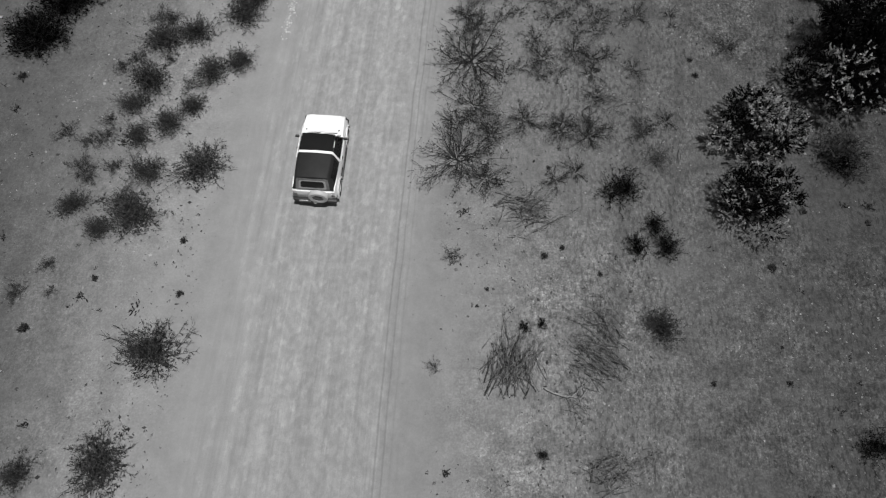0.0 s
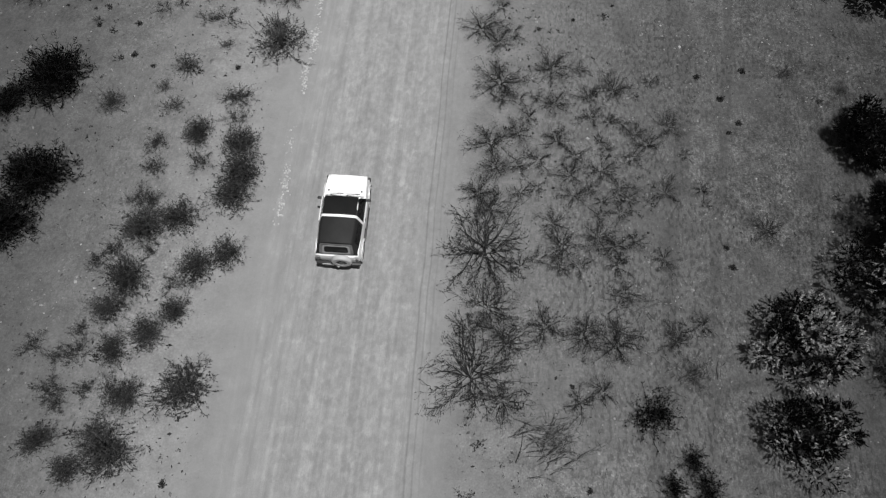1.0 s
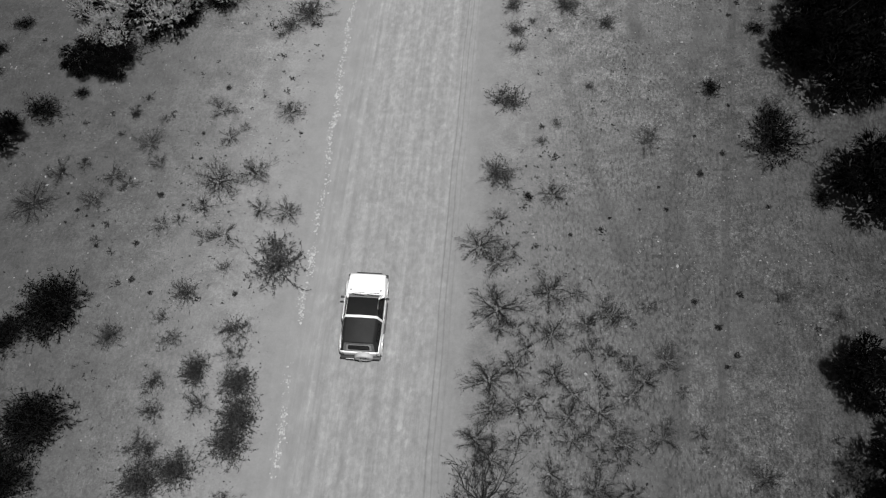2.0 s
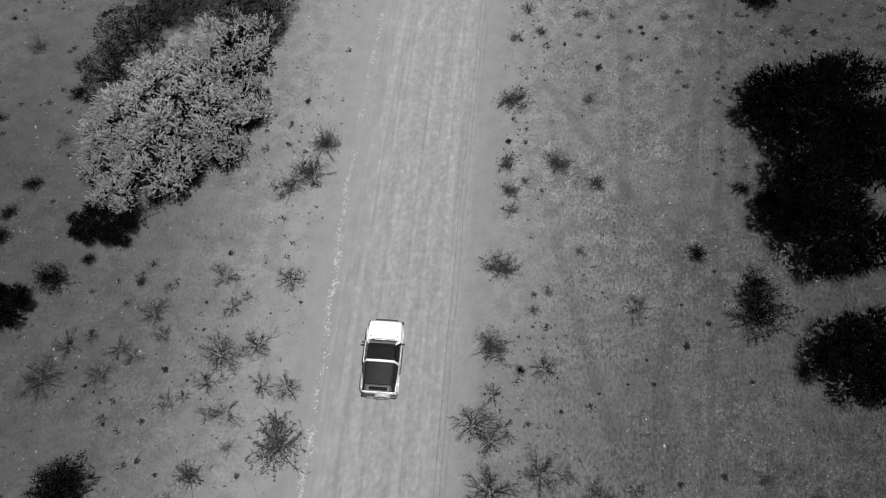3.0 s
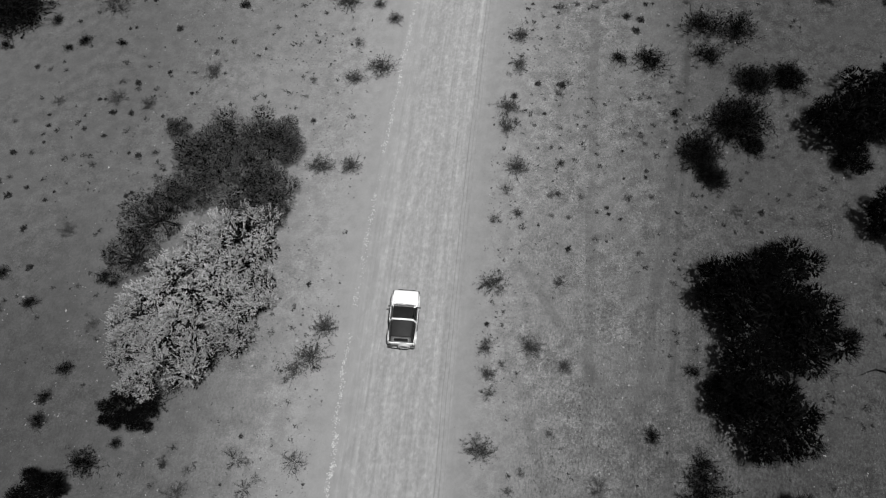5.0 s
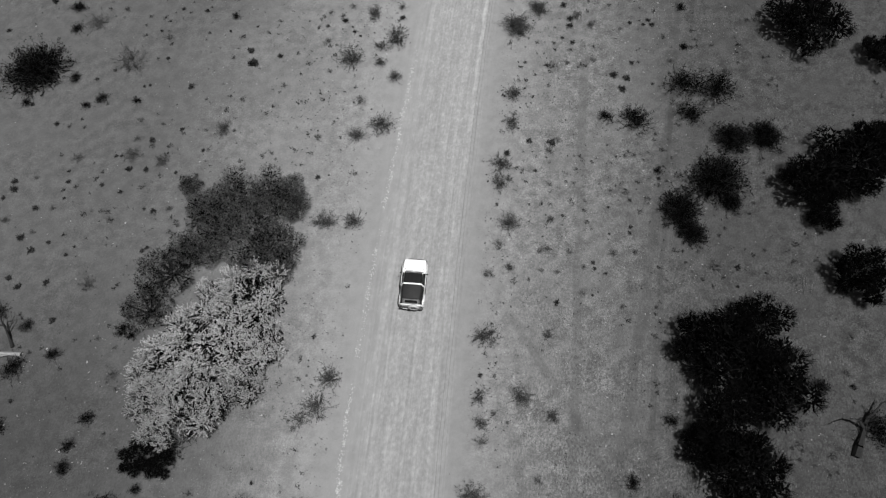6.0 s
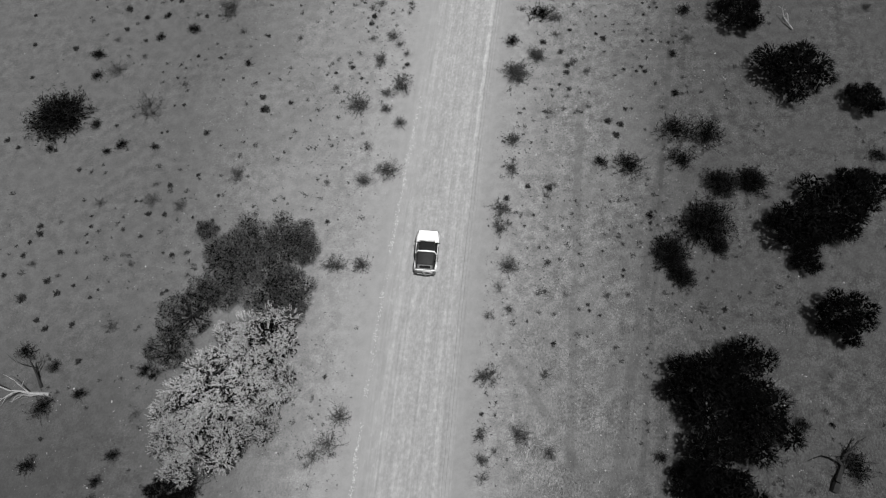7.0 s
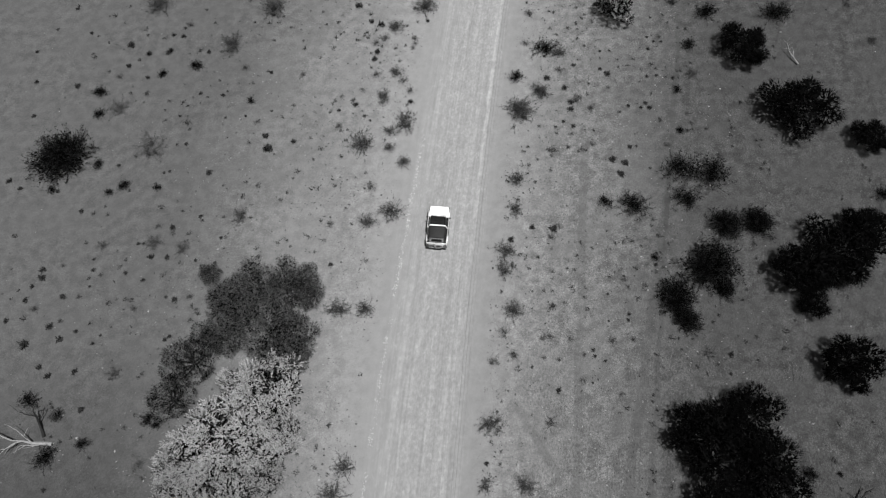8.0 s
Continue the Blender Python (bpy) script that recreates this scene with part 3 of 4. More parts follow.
plant_shrubs((
    (-7.14, 52.89, 0.91), (-5.14, 52.91, 0.84), (5.14, 56.09, 0.77), (5.91, 56.39, 0.51), (5.4, 57.62, 0.92), (-19.63, 58.08, 0.67),
    (9.04, 58.79, 0.45), (-8.26, 60.09, 0.4), (-5.35, 60.23, 0.76), (-15.41, 60.71, 0.71), (-3.59, 61.14, 1.07), (6.48, 61.16, 0.76),
    (-5.27, 63.35, 0.5), (6.62, 63.97, 0.82),
    (-2.71, 65.67, 0.7), (9.82, 66.72, 0.56), (-3.77, 67.07, 0.61), (-6.1, 67.44, 1.22),
    (-3.82, 68.75, 0.62), (-8.14, 69.3, 0.43), (-2.63, 69.7, 1.14), (-21.11, 69.77, 0.48), (7.21, 71.04, 1.25),
))
plant_shrubs((
    (12.16, 71.87, 0.54), (-7.09, 72.05, 0.39), (-4.39, 72.16, 0.83), (12.45, 72.2, 0.44),
    (9.04, 72.91, 0.98), (-5.23, 74.75, 0.45),
    (-11.7, 74.8, 0.45), (-3.49, 74.97, 0.65), (10.97, 75.22, 0.55), (-18.21, 77.99, 1.21),
    (8.15, 78.15, 0.46), (39.48, 78.19, 0.61), (-5.36, 78.24, 0.46), (-1.79, 78.26, 0.36), (-3.61, 80.04, 0.82), (-1.04, 82.47, 1.36),
    (-15.11, 82.52, 1.46), (38.34, 82.58, 0.58), (-25.6, 82.94, 1.46), (22.1, 82.99, 0.68),
))
plant_shrubs((
    (7.26, 70.74, 1.10), (9.18, 72.51, 0.75), (11.16, 77.04, 0.80),
))
plant_sparse_shrubs((
    (-0.24, 4.57, 0.33), (0.4, 8.45, 0.51), (8.11, 12.62, 0.72), (-8.45, 22.66, 0.67),
    (15.85, 24.19, 0.46), (-9.43, 26.4, 0.42),
    (9.15, 32.72, 0.77), (13.15, 46.61, 0.27),
    (10.52, 47.58, 0.31), (-22.99, 48.15, 0.74), (8.92, 49.1, 0.28), (7.88, 49.27, 0.28), (19.83, 49.42, 0.68), (10.79, 49.5, 0.28),
    (13.01, 50.51, 0.48), (14.47, 50.59, 0.29), (9.87, 50.6, 0.32), (7.81, 50.73, 0.36), (8.44, 50.82, 0.45), (4.93, 51.13, 0.62),
))
plant_sparse_shrubs((
    (-27.81, 52.21, 0.33), (8.75, 53.09, 0.43), (-29.82, 53.14, 0.42), (-22.48, 53.18, 0.38), (-18.49, 54.06, 0.34), (-26.78, 54.11, 0.3),
    (14.59, 54.6, 0.33), (14.34, 55.21, 0.39), (8.96, 55.96, 0.26), (-28.56, 56.65, 0.3), (-25.91, 58.26, 0.61), (-21.99, 58.67, 0.97),
    (9.66, 59.79, 0.43), (-21.84, 59.97, 0.4), (-27.26, 61.09, 0.32), (11.06, 67.1, 0.38), (-23.66, 67.11, 1.5), (19.33, 67.31, 0.42),
    (13.2, 67.36, 0.38), (7.44, 70.12, 0.96), (13.32, 71.04, 0.58), (-27.33, 71.19, 1.16), (-8.1, 72.43, 0.34), (-25.07, 72.83, 0.39),
    (-2.22, 72.96, 0.49), (-6.32, 73.13, 0.39), (-2.88, 74.03, 0.59), (22.58, 74.53, 0.89), (-27.88, 74.67, 0.45), (-16.8, 75.64, 0.5),
))
plant_sparse_shrubs((
    (-2.05, 77.68, 0.36), (-4.62, 78.73, 0.61), (-1.8, 78.76, 0.46), (-22.41, 80.49, 0.47), (8.62, 81.72, 0.63),
))
plant_bare_shrubs((
    (-18.15, 29.33, 0.73), (-17.32, 30.87, 0.42), (-16.34, 31.27, 0.28), (-14.89, 30.73, 0.42), (-14.15, 30.34, 0.28), (-15.56, 29.45, 0.47),
    (-13.60, 32.47, 0.47), (-13.00, 31.39, 0.31), (-13.13, 33.73, 0.22), (-14.59, 34.16, 0.24), (-10.57, 34.29, 0.42), (-9.95, 32.74, 0.33),
    (-9.33, 33.29, 0.22), (-7.34, 34.14, 0.49), (-10.19, 30.46, 0.73), (-8.65, 30.98, 0.59), (-10.67, 29.18, 0.35), (-8.17, 29.05, 0.42),
    (-6.99, 28.92, 0.46), (-9.58, 27.82, 0.42), (-10.46, 27.70, 0.28), (-12.35, 28.32, 0.31), (-11.62, 28.56, 0.22), (-7.36, 27.45, 0.42),
    (-15.04, 27.60, 0.19),
))
plant_bare_shrubs((
    (1.98, 24.57, 0.77), (4.11, 25.23, 0.66), (5.29, 25.16, 0.27), (2.72, 23.71, 0.33), (2.02, 23.70, 0.38), (3.44, 23.79, 0.27),
    (4.13, 23.49, 0.49), (5.50, 23.81, 0.38), (6.58, 24.21, 0.49), (8.12, 24.62, 0.27), (7.44, 23.83, 0.16), (5.48, 22.81, 0.38),
    (6.23, 22.67, 0.27), (6.72, 22.52, 0.27), (7.18, 22.08, 0.38), (7.62, 21.57, 0.38), (8.54, 22.39, 0.49), (7.00, 20.99, 0.33),
    (5.98, 21.41, 0.24), (4.08, 21.76, 0.49), (2.59, 22.12, 0.49), (1.51, 21.60, 0.66), (3.07, 22.87, 0.33), (2.59, 20.60, 0.38),
    (3.34, 20.82, 0.38), (4.77, 21.04, 0.38), (4.47, 20.20, 0.44), (5.70, 20.34, 0.44), (1.61, 20.46, 0.49), (0.98, 19.42, 0.55),
))
plant_bare_shrubs((
    (2.60, 19.43, 0.33), (3.22, 19.64, 0.27), (4.58, 19.30, 0.44), (5.15, 19.58, 0.27), (6.31, 19.72, 0.33), (6.61, 19.18, 0.38),
    (5.65, 19.11, 0.27), (8.02, 19.40, 0.44), (1.44, 18.75, 0.60), (9.06, 21.15, 0.20), (9.50, 19.61, 0.27), (9.53, 19.00, 0.20),
    (3.73, 18.17, 0.38), (5.53, 18.51, 0.27), (6.31, 18.58, 0.33), (5.33, 17.60, 0.49), (4.02, 17.21, 0.55), (5.94, 17.22, 0.44),
    (6.72, 17.48, 0.33), (1.17, 17.07, 1.26), (2.42, 16.51, 0.33), (3.06, 16.76, 0.27), (5.92, 16.53, 0.38), (3.85, 16.40, 0.33),
    (4.53, 16.40, 0.33), (7.67, 16.73, 0.38), (6.10, 15.50, 0.38), (1.23, 14.89, 0.77), (3.20, 14.20, 0.55), (7.81, 14.00, 0.33),
))
plant_bare_shrubs((
    (0.55, 14.08, 0.44), (1.60, 14.20, 0.44), (5.83, 13.99, 0.44), (4.64, 14.21, 0.38), (8.68, 14.29, 0.33), (4.24, 11.62, 0.40),
    (1.63, 11.67, 0.55), (5.01, 12.00, 0.36), (0.59, 12.46, 1.09), (5.63, 13.60, 0.63), (1.88, 13.62, 0.59), (7.71, 13.70, 0.41),
    (4.47, 13.79, 0.55), (11.64, 17.97, 0.48), (2.01, 26.61, 0.49), (2.63, 27.15, 0.35), (1.31, 27.34, 0.69), (2.20, 28.61, 0.36),
    (4.59, 29.86, 0.51),
))
# x -15.7 to -10.7: bushes added for the shade under the silver crowns
plant_dark_bushes((
    (3.25, 1.8, 0.25), (13.67, 2.17, 0.7), (2.87, 5.98, 0.27), (3.44, 6.12, 0.27), (6.92, 8.96, 0.63), (8.1, 8.96, 0.69),
    (7.61, 9.74, 0.6), (6.49, 11.18, 1.02), (15.09, 12.49, 0.92), (16.29, 29.42, 0.64), (3.48, 29.7, 0.3), (15.02, 32.47, 1.64),
    (14.88, 33.77, 0.98), (-18.71, 34.11, 1.08), (-17.32, 35.19, 0.48), (12.37, 35.44, 0.64), (-15.68, 37.45, 1.03), (-14.4, 38.5, 0.81),
    (28.03, 38.47, 1.25), (-13.0, 39.6, 0.76), (15.21, 39.08, 0.6), (-11.7, 41.0, 0.71), (27.18, 41.11, 0.31),
    (25.15, 41.12, 0.75), (-10.7, 42.8, 0.61), (-26.54, 42.63, 0.95), (-24.14, 43.36, 0.55), (-26.39, 45.36, 0.56), (-28.46, 46.35, 0.79),
))
plant_dark_bushes((
    (16.9, 57.0, 0.43), (15.67, 61.47, 1.38), (13.7, 61.83, 0.76), (20.01, 62.23, 1.25), (36.22, 62.35, 1.08), (22.43, 64.42, 1.7),
    (20.33, 64.7, 1.75), (25.08, 81.48, 1.34), (31.49, 81.59, 1.65),
))
plant_dark_bushes((
    (-29.23, 72.99, 0.81), (-28.73, 70.65, 0.64), (-21.15, 75.78, 0.77), (-24.08, 74.88, 0.56), (-25.35, 63.64, 0.64), (-26.36, 62.99, 0.47),
    (-27.85, 65.64, 0.60), (-31.11, 63.28, 0.51), (-14.10, 67.13, 0.39), (-15.97, 72.08, 0.47), (-22.54, 63.41, 0.43), (-27.51, 78.38, 0.39),
    (-23.78, 77.56, 0.34), (-25.66, 77.24, 0.34), (21.12, 73.03, 0.56), (20.72, 68.76, 0.51), (22.72, 77.90, 0.86), (9.74, 77.60, 1.25),
    (7.03, 74.34, 0.85), (32.08, 72.06, 0.43), (-21.88, 36.34, 0.62), (-21.93, 37.73, 0.57), (-20.03, 45.08, 0.71), (-19.35, 44.71, 0.52),
    (-26.64, 38.74, 0.76), (-21.09, 39.43, 0.62),
))
plant_dark_trees((
    (16.65, 16.32, 1.58), (16.67, 18.23, 1.91), (15.94, 21.71, 1.6), 
    (20.84, 29.75, 1.58), (18.64, 30.22, 2.23), (-20.56, 32.56, 1.44), (-16.01, 36.61, 0.88), (-17.31, 37.01, 1.23),
    (29.2, 48.5, 2.29), (27.86, 53.28, 1.41),
    (27.65, 55.69, 2.6), (30.76, 56.93, 3.03), (33.34, 59.04, 2.16),
    (36.03, 67.42, 1.76), (30.6, 70.4, 3.05), (27.21, 76.84, 2.57),
))
plant_dark_trees((
    (18.9, 36.11, 2.48), (16.88, 37.47, 1.6), (18.34, 38.53, 2.39), (21.46, 40.97, 2.74), (18.18, 43.43, 3.0), (21.33, 44.59, 2.62),
))
plant_thorn_bushes((
    (18.32, 51.87, 1.15), (18.31, 53.73, 1.66), (21.93, 54.32, 0.93), (20.87, 56.04, 2.28), (22.79, 59.77, 1.58), (25.47, 59.81, 1.4), (-31.38, 66.52, 2.38),
    (-16.58, 18.03, 1.30), (-15.67, 20.05, 1.40), (-17.66, 23.37, 0.80), (-16.41, 24.64, 1.40),
))
plant_grey_trees((
    (-10.37, 49.38, 1.18), (-11.51, 50.53, 2.29), (-15.11, 50.74, 1.37), (-10.37, 51.06, 1.68), (-14.61, 52.94, 2.08), (-15.41, 53.81, 1.45),
    (-9.3, 53.85, 1.06), (-11.01, 54.36, 1.83), (-13.27, 54.52, 1.81), (-9.79, 55.21, 1.25), (-17.12, 55.78, 0.87),
))
plant_shaded_trees((
    (-18.37, 46.31, 1.69), (-17.34, 48.9, 1.93), (-16.44, 50.54, 1.36),
))
plant_silver_trees((
    (-16.46, 38.55, 1.19), (-13.28, 40.31, 1.2), (-17.01, 40.24, 1.52), (-14.49, 40.57, 2.17), (-11.29, 41.24, 1.3), (-16.54, 42.15, 1.85),
    (-11.9, 43.31, 1.85), (-10.5, 43.82, 1.42), (-14.7, 43.87, 2.43), (-11.35, 46.8, 2.32), (-13.9, 47.2, 1.25),
))
plant_mottled_trees((
    (11.31, 10.6, 1.6), (11.76, 13.65, 1.64), (15.13, 15.68, 2.04), (16.46, 81.52, 1.95),
))
plant_tufts((
    (0.24, 1.29, 0.17), (8.97, 4.11, 0.15), (11.46, 4.14, 0.15), (11.44, 5.36, 0.09), (-13.96, 5.78, 0.26), (1.27, 6.7, 0.1),
    (-8.93, 7.03, 0.19), (1.61, 7.31, 0.12), (-11.94, 7.56, 0.18), (5.56, 7.91, 0.14), (11.64, 8.21, 0.24), (3.64, 8.56, 0.2),
    (4.3, 8.86, 0.16), (-9.12, 9.03, 0.2), (4.01, 12.14, 0.13), (-16.64, 16.03, 0.27), (10.14, 16.45, 0.2), (10.03, 17.23, 0.18),
    (10.92, 22.14, 0.16), (11.37, 22.58, 0.2), (10.83, 23.74, 0.23), (10.04, 24.81, 0.21), (11.95, 25.13, 0.21), (-8.82, 25.18, 0.19),
    (-12.31, 25.23, 0.16), (-13.18, 25.8, 0.21), (-14.97, 27.34, 0.17), (-13.31, 27.46, 0.19), (5.21, 27.87, 0.14), (-15.3, 28.27, 0.1),
))
plant_tufts((
    (-16.56, 28.46, 0.1), (6.98, 28.67, 0.12), (-15.7, 28.76, 0.1), (-16.15, 29.03, 0.15), (9.48, 29.08, 0.15), (8.33, 29.09, 0.1),
    (13.92, 29.16, 0.15), (-11.57, 29.28, 0.12), (-12.62, 29.76, 0.25), (-16.76, 29.86, 0.12), (9.31, 30.2, 0.12), (11.22, 30.81, 0.25),
    (-17.26, 30.99, 0.2), (-16.38, 31.55, 0.18), (-11.18, 31.65, 0.13), (4.17, 31.8, 0.1), (4.83, 31.8, 0.1), (12.42, 31.93, 0.2),
    (11.3, 32.85, 0.13), (-6.79, 33.0, 0.13), (-11.26, 33.0, 0.13), (-14.54, 34.05, 0.32), (13.15, 34.57, 0.13), (-10.41, 35.52, 0.21),
    (-26.17, 40.45, 0.23), (3.46, 41.95, 0.25), (-24.28, 43.35, 0.32), (-7.39, 44.58, 0.26), (15.48, 45.45, 0.16), (-24.77, 45.73, 0.33),
))
plant_tufts((
    (8.73, 46.89, 0.31), (11.2, 47.41, 0.14), (21.12, 47.99, 0.2), (-27.71, 48.09, 0.36), (-25.85, 48.43, 0.34), (6.95, 48.56, 0.17),
    (-28.49, 48.75, 0.32), (12.25, 48.98, 0.18), (11.52, 49.34, 0.2), (21.41, 49.4, 0.34), (11.46, 49.79, 0.21), (-30.02, 50.41, 0.53),
    (-25.03, 50.49, 0.21), (-19.76, 50.75, 0.25), (-27.52, 50.83, 0.37), (-19.47, 51.0, 0.25), (-24.6, 51.12, 0.17), (-26.43, 51.43, 0.25),
    (-28.45, 51.82, 0.42), (12.82, 51.98, 0.14), (14.29, 52.04, 0.21), (-31.79, 52.24, 0.29), (14.39, 52.51, 0.22), (-30.74, 53.82, 0.3),
    (-19.6, 53.84, 0.34), (12.98, 54.07, 0.15), (-20.28, 54.07, 0.18), (-28.05, 54.12, 0.3), (-30.51, 54.91, 0.26), (-26.22, 54.94, 0.18),
))
plant_tufts((
    (-22.23, 55.45, 0.26), (14.36, 55.52, 0.15), (-29.89, 55.62, 0.43), (-23.68, 56.02, 0.22), (-26.19, 56.27, 0.26), (-30.07, 56.28, 0.35),
    (16.93, 56.44, 0.26), (-8.04, 56.59, 0.29), (-18.53, 57.07, 0.22), (7.93, 57.12, 0.18), (-26.36, 57.17, 0.19), (-20.74, 57.31, 0.31),
    (-22.0, 57.34, 0.37), (17.08, 57.39, 0.19), (-23.15, 58.49, 0.22), (-22.76, 58.49, 0.18), (5.93, 58.57, 0.4), (-16.78, 58.95, 0.23),
    (9.3, 59.52, 0.44), (7.62, 59.66, 0.34), (-20.72, 59.87, 0.36), (-18.65, 60.87, 0.27), (-28.24, 61.36, 0.28), (-30.6, 63.18, 0.28),
    (-33.69, 63.48, 0.28), (-34.77, 64.15, 0.37), (15.21, 64.45, 0.46), (-18.53, 64.84, 0.37), (-22.27, 64.9, 0.19), (-21.82, 65.0, 0.19),
))
plant_tufts((
    (15.67, 65.53, 0.42), (-26.1, 65.56, 0.23), (14.68, 65.85, 0.47), (16.25, 67.08, 0.28), (-13.9, 67.13, 0.52), (-20.83, 67.62, 0.24),
    (-11.86, 67.82, 0.33), (-14.28, 68.38, 0.43), (11.72, 69.2, 0.29), (10.9, 69.68, 0.24), (-5.55, 69.91, 0.19), (-6.05, 70.37, 0.24),
    (-16.21, 70.45, 0.19), (-21.87, 70.48, 0.19), (-34.33, 70.55, 0.29), (11.62, 70.92, 0.39), (-8.26, 70.97, 0.24), (18.44, 71.06, 0.34),
    (17.72, 71.09, 0.24), (16.62, 71.27, 0.24), (-6.83, 71.53, 0.34), (18.16, 71.55, 0.29), (11.69, 71.69, 0.39), (-2.11, 71.79, 0.34),
    (-18.42, 72.63, 0.29), (-20.42, 72.83, 0.25), (11.32, 73.19, 0.39), (-31.3, 73.66, 0.4), (-34.99, 74.14, 0.3), (9.82, 74.23, 0.45),
))
plant_tufts((
    (20.98, 74.33, 0.2), (18.65, 74.4, 0.25), (19.52, 74.53, 0.2), (-25.3, 74.56, 0.3), (15.19, 74.7, 0.4), (-14.5, 75.11, 0.3),
    (14.61, 75.24, 0.25), (12.29, 75.68, 0.3), (-27.23, 75.87, 0.35), (-5.41, 76.41, 0.4), (-25.62, 77.21, 0.3), (-5.18, 77.23, 0.41),
    (14.82, 77.28, 0.2), (-20.32, 77.37, 0.3), (-23.87, 77.38, 0.36), (-35.79, 77.49, 0.25), (19.17, 77.49, 0.25), (-27.45, 78.15, 0.46),
    (20.46, 78.34, 0.2), (19.8, 78.35, 0.2), (19.26, 78.88, 0.21), (-22.88, 79.13, 0.36), (-23.79, 79.35, 0.31), (-6.2, 79.52, 0.21),
    (-31.38, 79.68, 0.26), (-4.93, 80.44, 0.47), (-5.83, 80.81, 0.36), (-0.68, 80.87, 0.26), (-33.33, 82.6, 0.26), (-7.11, 82.69, 0.53),
))


# ---------------------------------------------------------------- dead wood
def branch_mesh(seed, material):
    """One dry bent branch about a metre long with side twigs."""
    h = Heap(seed)
    pts = h.branch((-0.5, 0, 0.03), (1, 0, 0.03), 1.0, h.r.uniform(0.011, 0.021), 5, 0.15)
    for q in pts[1:]:
        for _ in range(2):
            h.branch(q, h.near((1, 0, 0.05), 0.4), h.r.uniform(0.12, 0.36), h.r.uniform(0.004, 0.008), 2, 0.35)
    return h.mesh("branch", material)


BRANCHES = {m.name: [branch_mesh(60 + k, m) for k in range(7)] for m in (DEAD, DEAD_DARK)}


def stick_pile(x, y, size, lean, count, seed, material, label):
    """Cut dry branches lying over one another, each a piece of its own."""
    r = random.Random(seed)
    pile = tagged(new("brushwood_pile"), label, "brushwood", "dry brushwood piles")
    pile.location = (x, y, relief(x, y))
    for i in range(count):
        ob = new("branch", r.choice(BRANCHES[material.name]))
        ob.parent = pile
        k = size * r.uniform(0.6, 1.35)
        # the first pieces lie on the soil, the others on them
        high = 0.0 if i < 4 else r.uniform(0.0, 0.22) * size
        ob.matrix_basis = pose(r.gauss(0, 0.38) * size, r.gauss(0, 0.38) * size, high, r.uniform(0, 360), r.uniform(-6, 6), lean + r.gauss(0, 32)) @ Matrix.Diagonal((k, k, k, 1))


HALF = "thin pale dry branches beside dark shrubs"
stick_pile(6.44, 14.88, 0.9, 15, 22, 31, DEAD_DARK, HALF)
stick_pile(8.15, 12.61, 0.9, 40, 22, 32, DEAD_DARK, HALF)
PILE = "pile of dry grey cut branches on the soil"
stick_pile(3.36, 10.4, 1.1, 20, 60, 1, DEAD_DARK, PILE)
stick_pile(2.4, 4.7, 1.0, 78, 110, 2, DEAD_DARK, PILE)
stick_pile(5.4, 6.0, 0.9, 125, 56, 3, DEAD_DARK, PILE)
stick_pile(5.05, 4.75, 0.95, 140, 80, 4, DEAD_DARK, PILE)
stick_pile(4.4, 3.5, 0.6, -25, 20, 5, DEAD_DARK, "bleached dry branches lying on the soil")
stick_pile(5.3, 1.4, 0.8, 10, 60, 6, DEAD_DARK, PILE)
stick_pile(6.5, 1.7, 0.5, 60, 18, 7, DEAD_DARK, PILE)
stick_pile(25.5, 48.2, 0.9, 60, 20, 8, DEAD_DARK, PILE)
stick_pile(-9.6, 29.2, 0.5, 0, 6, 9, DEAD, "bleached dry branches lying on the soil")


def dead_tree(x, y, turn, size, seed, material, label, thick=0.10):
    """A fallen bare tree: a bleached trunk with forked limbs."""
    h = Heap(seed)

    def limb(p, d, length, r, depth):
        d = Vector(d).normalized()
        pts = [Vector(p)]
        for i in range(4):
            d = h.near(d, 0.16)
            q = pts[-1] + d * length / 4
            q.z = max(q.z, 0.06)
            h.stick(pts[-1], q, r * (1 - 0.18 * i), r * (1 - 0.18 * (i + 1)), 6)
            pts.append(q)
        if depth:
            for q in pts[1:]:
                limb(q, h.near(d, 0.45), length * h.r.uniform(0.45, 0.7), r * 0.4, depth - 1)

    limb((0, 0, 0.12), (1, 0, 0.12), size * 0.6, thick * size / 3, 2)
    ob = new("fallen_tree", h.mesh("fallen_tree", material))
    ob.matrix_basis = pose(x, y, relief(x, y), 0, 0, turn)
    tagged(ob, label, "dead tree")


dead_tree(3.4, 3.9, -32, 2.0, 12, DEAD, "forked bleached dry branch lying beside cut brushwood", 0.042)
dead_tree(-26.2, 43.4, 164, 4.4, 21, DEAD, "fallen bleached dead tree with forked bare limbs")
dead_tree(-26.9, 43.9, 118, 3.4, 15, BARK, "dark broken limb beside the fallen dead tree")
dead_tree(26.2, 36.9, 80, 4.2, 5, BARK, "fallen dark dead trunk on bare soil", 0.2)
dead_tree(32.2, 75.6, 100, 2.4, 8, DEAD, "small bleached dead tree beside dark thorn trees")


